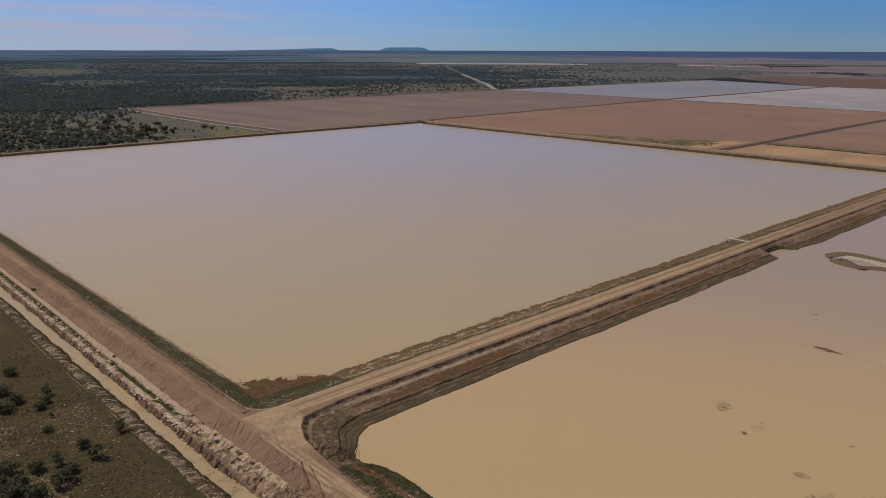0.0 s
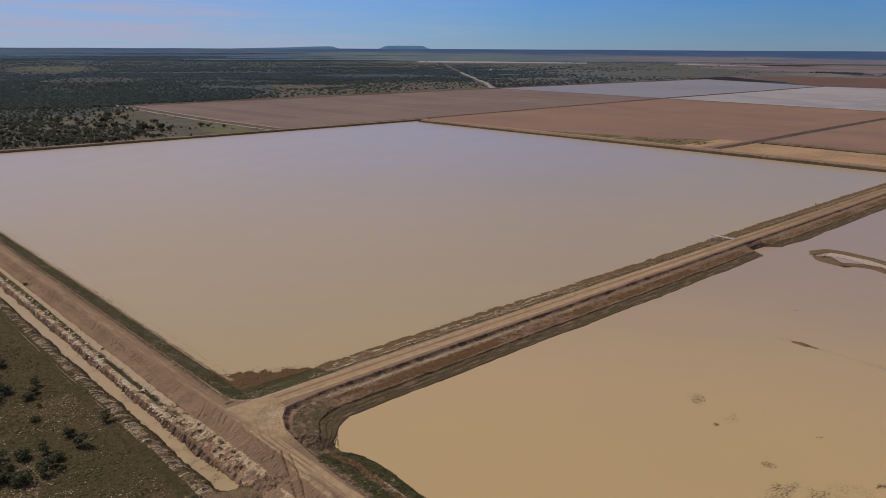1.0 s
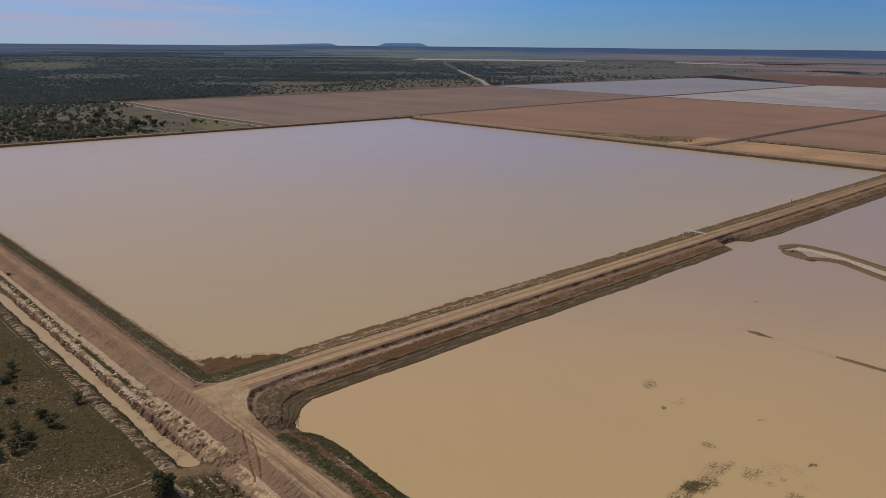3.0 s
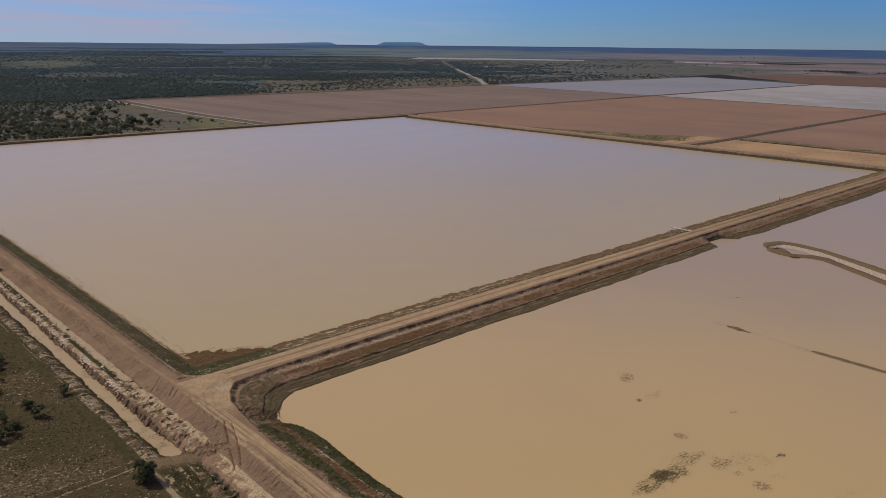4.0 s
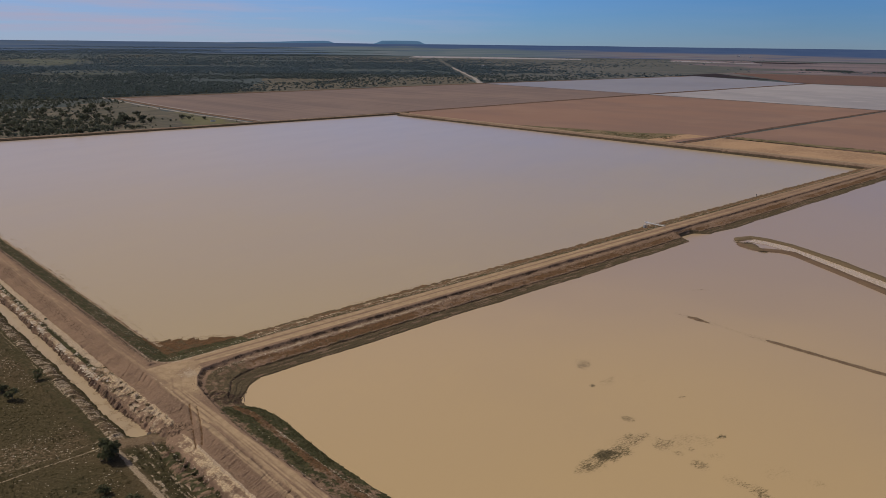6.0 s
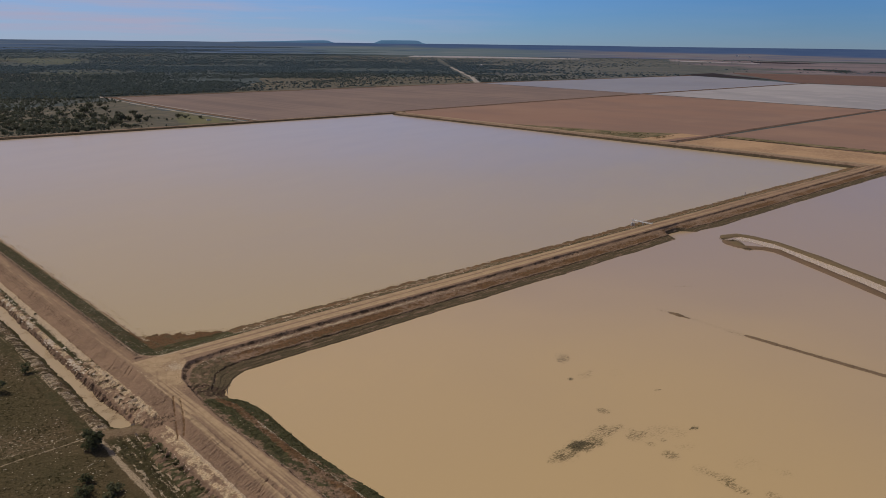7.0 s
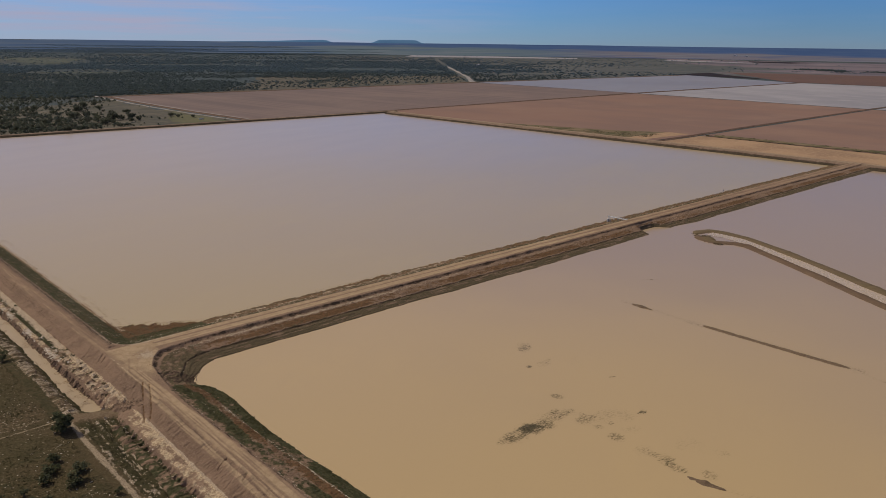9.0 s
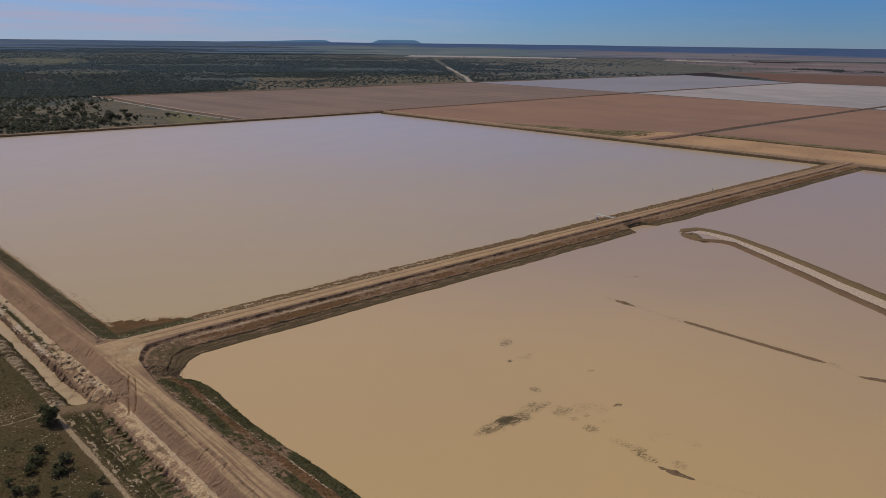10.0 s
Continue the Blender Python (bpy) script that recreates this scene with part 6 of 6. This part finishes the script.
LO = [(230.5, 103), (227.2, 99), (226.3, 94.5), (229.4, 89), (229.6, 84.8), (224.2, 75.6), (218.7, 66.4), (212.2, 55.6), (205.9, 45.9), (199.9, 36.4), (191.6, 22.4), (177.6, -1.6), (163.6, -25.6)]
M_SPIT = earth("spit_growth", (0.155, 0.108, 0.058), (0.17, 0.115, 0.066), (0.12, 0.092, 0.048), 0.2, 1.5, layers=(("r", (0.15, 0.098, 0.06), (0.12, 0.082, 0.05), 1.0),))
M_SPIT_BROWN = earth("brown_spit_growth", (0.17, 0.108, 0.066), (0.15, 0.094, 0.058), (0.12, 0.085, 0.05), 0.2, 1.5)
M_SHALLOW = muddy("pale_shallows", (0.51, 0.37, 0.22), (0.49, 0.355, 0.21), (0.53, 0.385, 0.23), 0.26, 0.1, 0.4)
mud_bank("spit_1", UP, 2.8, 0.45, "low weedy spit curving into the pond", M_SPIT, 0.1, 11, rough=0.02, even=True)
mud_bank("spit_2", LO, 2.6, 0.4, "low brown spit beside a pale channel", M_SPIT_BROWN, 0.1, 14, rough=0.02, even=True)
tip = [(231, 99.5), (227, 96), (226, 92.5)]
mud_bank("spit_tip", tip, 3.6, 0.5, "weedy mud at the spit's end", M_SPIT, 0.3, 16)
CH = [(236.3, 101.0), (237, 95), (234.4, 87.2), (228.6, 76.2), (222.6, 65.8), (216.4, 55.3), (210.2, 45.7), (204, 35.2), (193, 17), (178, -9)]
ridge("pale_channel", CH, 3.1, 0.012, M_SHALLOW, "strip of pale shallow water between two spits", "channel", 0.05, 3, 0.35, 0.05, 1.0, flat=True, even=True)
sp = []
for pts in (UP, LO):
    p = np.array(pts)
    u = rng.uniform(0, 1, 2600)
    s_ = np.linspace(0, 1, len(p))
    sp.append((np.interp(u, s_, p[:, 0]) + rng.normal(scale=0.5, size=2600), np.interp(u, s_, p[:, 1]) + rng.normal(scale=0.5, size=2600)))
tp = np.array(tip)[rng.integers(0, 3, 900)]
sp.append((tp[:, 0] + rng.normal(scale=0.9, size=900), tp[:, 1] + rng.normal(scale=0.9, size=900)))
spx, spy = join_pts(*sp)
scatter("spit_weeds", LOW_TUFTS, spx, spy, 0 * spx + 0.05, rng.uniform(0.1, 0.34, len(spx)), M_SPITWEED, "olive weeds growing along the spit", "weeds", rng)


# ---------------------------------------------------------------- outlet walkway, posts, culverts, far sheds
def outlet_walkway():
    root = new("outlet_walkway")
    root.matrix_world = pose(224.3, 125.6, 2.05)
    bm = bmesh.new()
    for k in range(11):
        box(bm, (-0.3, 0.02 + k * 0.68, 0.06), (0.3, 0.66 + k * 0.68, 0.11))
    part("deck", bm_mesh("deck", bm, M_GALV), root)
    for sx_ in (-0.3, 0.3):
        bm = bmesh.new()
        box(bm, (sx_ - 0.04, 0, -0.06), (sx_ + 0.04, 7.5, 0.055))
        part("beam", bm_mesh("beam", bm, M_GALV), root)
        bm = bmesh.new()
        tube(bm, [(sx_, 0, 0.45), (sx_, 7.4, 0.45)], [0.02, 0.02])
        part("handrail", bm_mesh("handrail", bm, M_GALV), root)
        for y in (0.1, 2.5, 4.9, 7.3):
            bm = bmesh.new()
            tube(bm, [(sx_, y, 0.0), (sx_, y, 0.46)], [0.02, 0.02])
            part("rail_post", bm_mesh("rail_post", bm, M_GALV), root)
    for sx_, y in ((-0.25, 3.6), (0.25, 3.6), (-0.25, 7.0), (0.25, 7.0)):
        bm = bmesh.new()
        tube(bm, [(sx_, y, -3.6), (sx_, y, -0.05)], [0.05, 0.05], 8)
        part("pile", bm_mesh("pile", bm, M_GALV), root)
    bm = bmesh.new()
    box(bm, (-0.4, 7.52, -3.0), (0.4, 8.1, -0.9))
    part("gate_tower", bm_mesh("gate_tower", bm, M_CONCRETE), root, "pale concrete inlet tower")
    bm = bmesh.new()
    tube(bm, [(0, 7.8, -0.9), (0, 7.8, 0.4)], [0.04, 0.04], 8)
    bmesh.ops.create_cone(bm, cap_ends=True, segments=14, radius1=0.2, radius2=0.2, depth=0.04, matrix=Matrix.Translation((0, 7.8, 0.4)))
    part("gate_wheel", bm_mesh("gate_wheel", bm, M_GALV), root)
    return tagged(root, "white steel walkway reaching from the bank to an outlet gate", "walkway")


outlet_walkway()


def marker_post(x, y, z, h, label, board=True, thick=0.09):
    root = new("marker_post")
    root.matrix_world = pose(x, y, z, 0, 2, 30)
    bm = bmesh.new()
    tube(bm, [(0, 0, -0.5), (0.03, 0, h)], [thick, thick * 0.8], 8)
    part("post", bm_mesh("post", bm, M_TIMBER), root)
    if board:
        bm = bmesh.new()
        box(bm, (-0.45, -0.12, h * 0.62), (0.5, 0.12, h * 0.95))
        bmesh.ops.bevel(bm, geom=bm.edges[:], offset=0.02, segments=1, affect="EDGES")
        part("box", bm_mesh("box", bm, M_TIMBER), root)
    return tagged(root, label, "post")


marker_post(308.2, 133.6, 0.1, 1.5, "dark timber post with a box at the water's edge")
for dx in (0.0, 0.55):
    marker_post(57.55 + dx * 0.4, 106.2 + dx, -0.1, 1.3, "thin timber stake standing at the pond's corner", False, 0.035)


def culvert(x, y, z, turn, label):
    root = new("culvert_pipe")
    root.matrix_world = pose(x, y, z, 0, 0, turn)
    bm = bmesh.new()
    n, prof = 16, []
    for k in range(13):
        yy = -1.0 + k * 0.17
        prof.append((yy, 0.42 + (0.02 if k % 2 else 0.0)))
    for rr in (0.0, -0.06):
        rings = [[bm.verts.new(((r + rr) * math.cos(2 * math.pi * i / n), yy, (r + rr) * math.sin(2 * math.pi * i / n))) for i in range(n)] for yy, r in prof]
        for r0, r1 in zip(rings[:-1], rings[1:]):
            for i in range(n):
                bm.faces.new((r0[i], r1[i], r1[(i + 1) % n], r0[(i + 1) % n]) if rr == 0 else (r0[i], r0[(i + 1) % n], r1[(i + 1) % n], r1[i]))
        if rr == 0:
            outer = rings[-1]
        else:
            for i in range(n):
                bm.faces.new((outer[i], rings[-1][i], rings[-1][(i + 1) % n], outer[(i + 1) % n]))
    part("pipe", bm_mesh("pipe", bm, M_RUST), root)
    return tagged(root, label, "culvert")


culvert(41.0, 106.1, -0.6, -12, "dark rusty culvert pipe under the drain crossing")
culvert(40.3, 103.4, -0.45, 172, "dark rusty culvert pipe at the crossing's dry side")


def shed(x, y, w, d, h, label, wall_mat):
    root = new("shed")
    root.matrix_world = pose(x, y, float(rise(x, y)) + 0.1, 0, 0, 25)
    bm = bmesh.new()
    box(bm, (-w / 2, -d / 2, -0.4), (w / 2, d / 2, h))
    part("wall", bm_mesh("wall", bm, wall_mat), root)
    bm = bmesh.new()
    v = [bm.verts.new(p) for p in ((-w / 2 - 0.4, -d / 2 - 0.4, h + 0.02), (w / 2 + 0.4, -d / 2 - 0.4, h + 0.02), (w / 2 + 0.4, d / 2 + 0.4, h + 0.02), (-w / 2 - 0.4, d / 2 + 0.4, h + 0.02), (-w / 2 - 0.4, 0, h + d * 0.22), (w / 2 + 0.4, 0, h + d * 0.22))]
    for f in ((0, 1, 5, 4), (2, 3, 4, 5), (0, 4, 3), (1, 2, 5), (3, 2, 1, 0)):
        bm.faces.new([v[i] for i in f])
    part("roof", bm_mesh("roof", bm, M_GALV), root)
    return tagged(root, label, "shed")


def water_trough(x, y, z):
    root = new("water_trough")
    root.matrix_world = pose(x, y, z, 0, 0, -12)
    bm = bmesh.new()
    outer = [(-1.5, -0.55), (1.5, -0.55), (1.5, 0.55), (-1.5, 0.55)]
    rings = []
    for k, zz in ((1.0, 0.0), (1.08, 0.85), (1.0, 0.85), (0.92, 0.25)):
        rings.append([bm.verts.new((px * k, py * k, zz)) for px, py in outer])
    for r0, r1 in zip(rings[:-1], rings[1:]):
        for i in range(4):
            bm.faces.new((r0[i], r0[(i + 1) % 4], r1[(i + 1) % 4], r1[i]))
    bm.faces.new(rings[-1])
    bm.faces.new(rings[0][::-1])
    part("trough_body", bm_mesh("trough_body", bm, M_GALV), root)
    bm = bmesh.new()
    box(bm, (1.5, -0.3, 0.0), (2.0, 0.3, 1.05))
    bmesh.ops.bevel(bm, geom=bm.edges[:], offset=0.04, segments=1, affect="EDGES")
    part("float_box", bm_mesh("float_box", bm, M_GALV), root)
    return tagged(root, "white cattle trough on grass beside a track", "trough")


water_trough(276.6, 556.2, 0.2)
shed(1648, 1595, 11, 7, 3.2, "small white metal shed among trees", M_GALV)
shed(3475, 1715, 34, 14, 5, "far pale farm shed", M_GALV)
shed(3440, 1640, 24, 12, 4.5, "far pale farm shed", M_GALV)
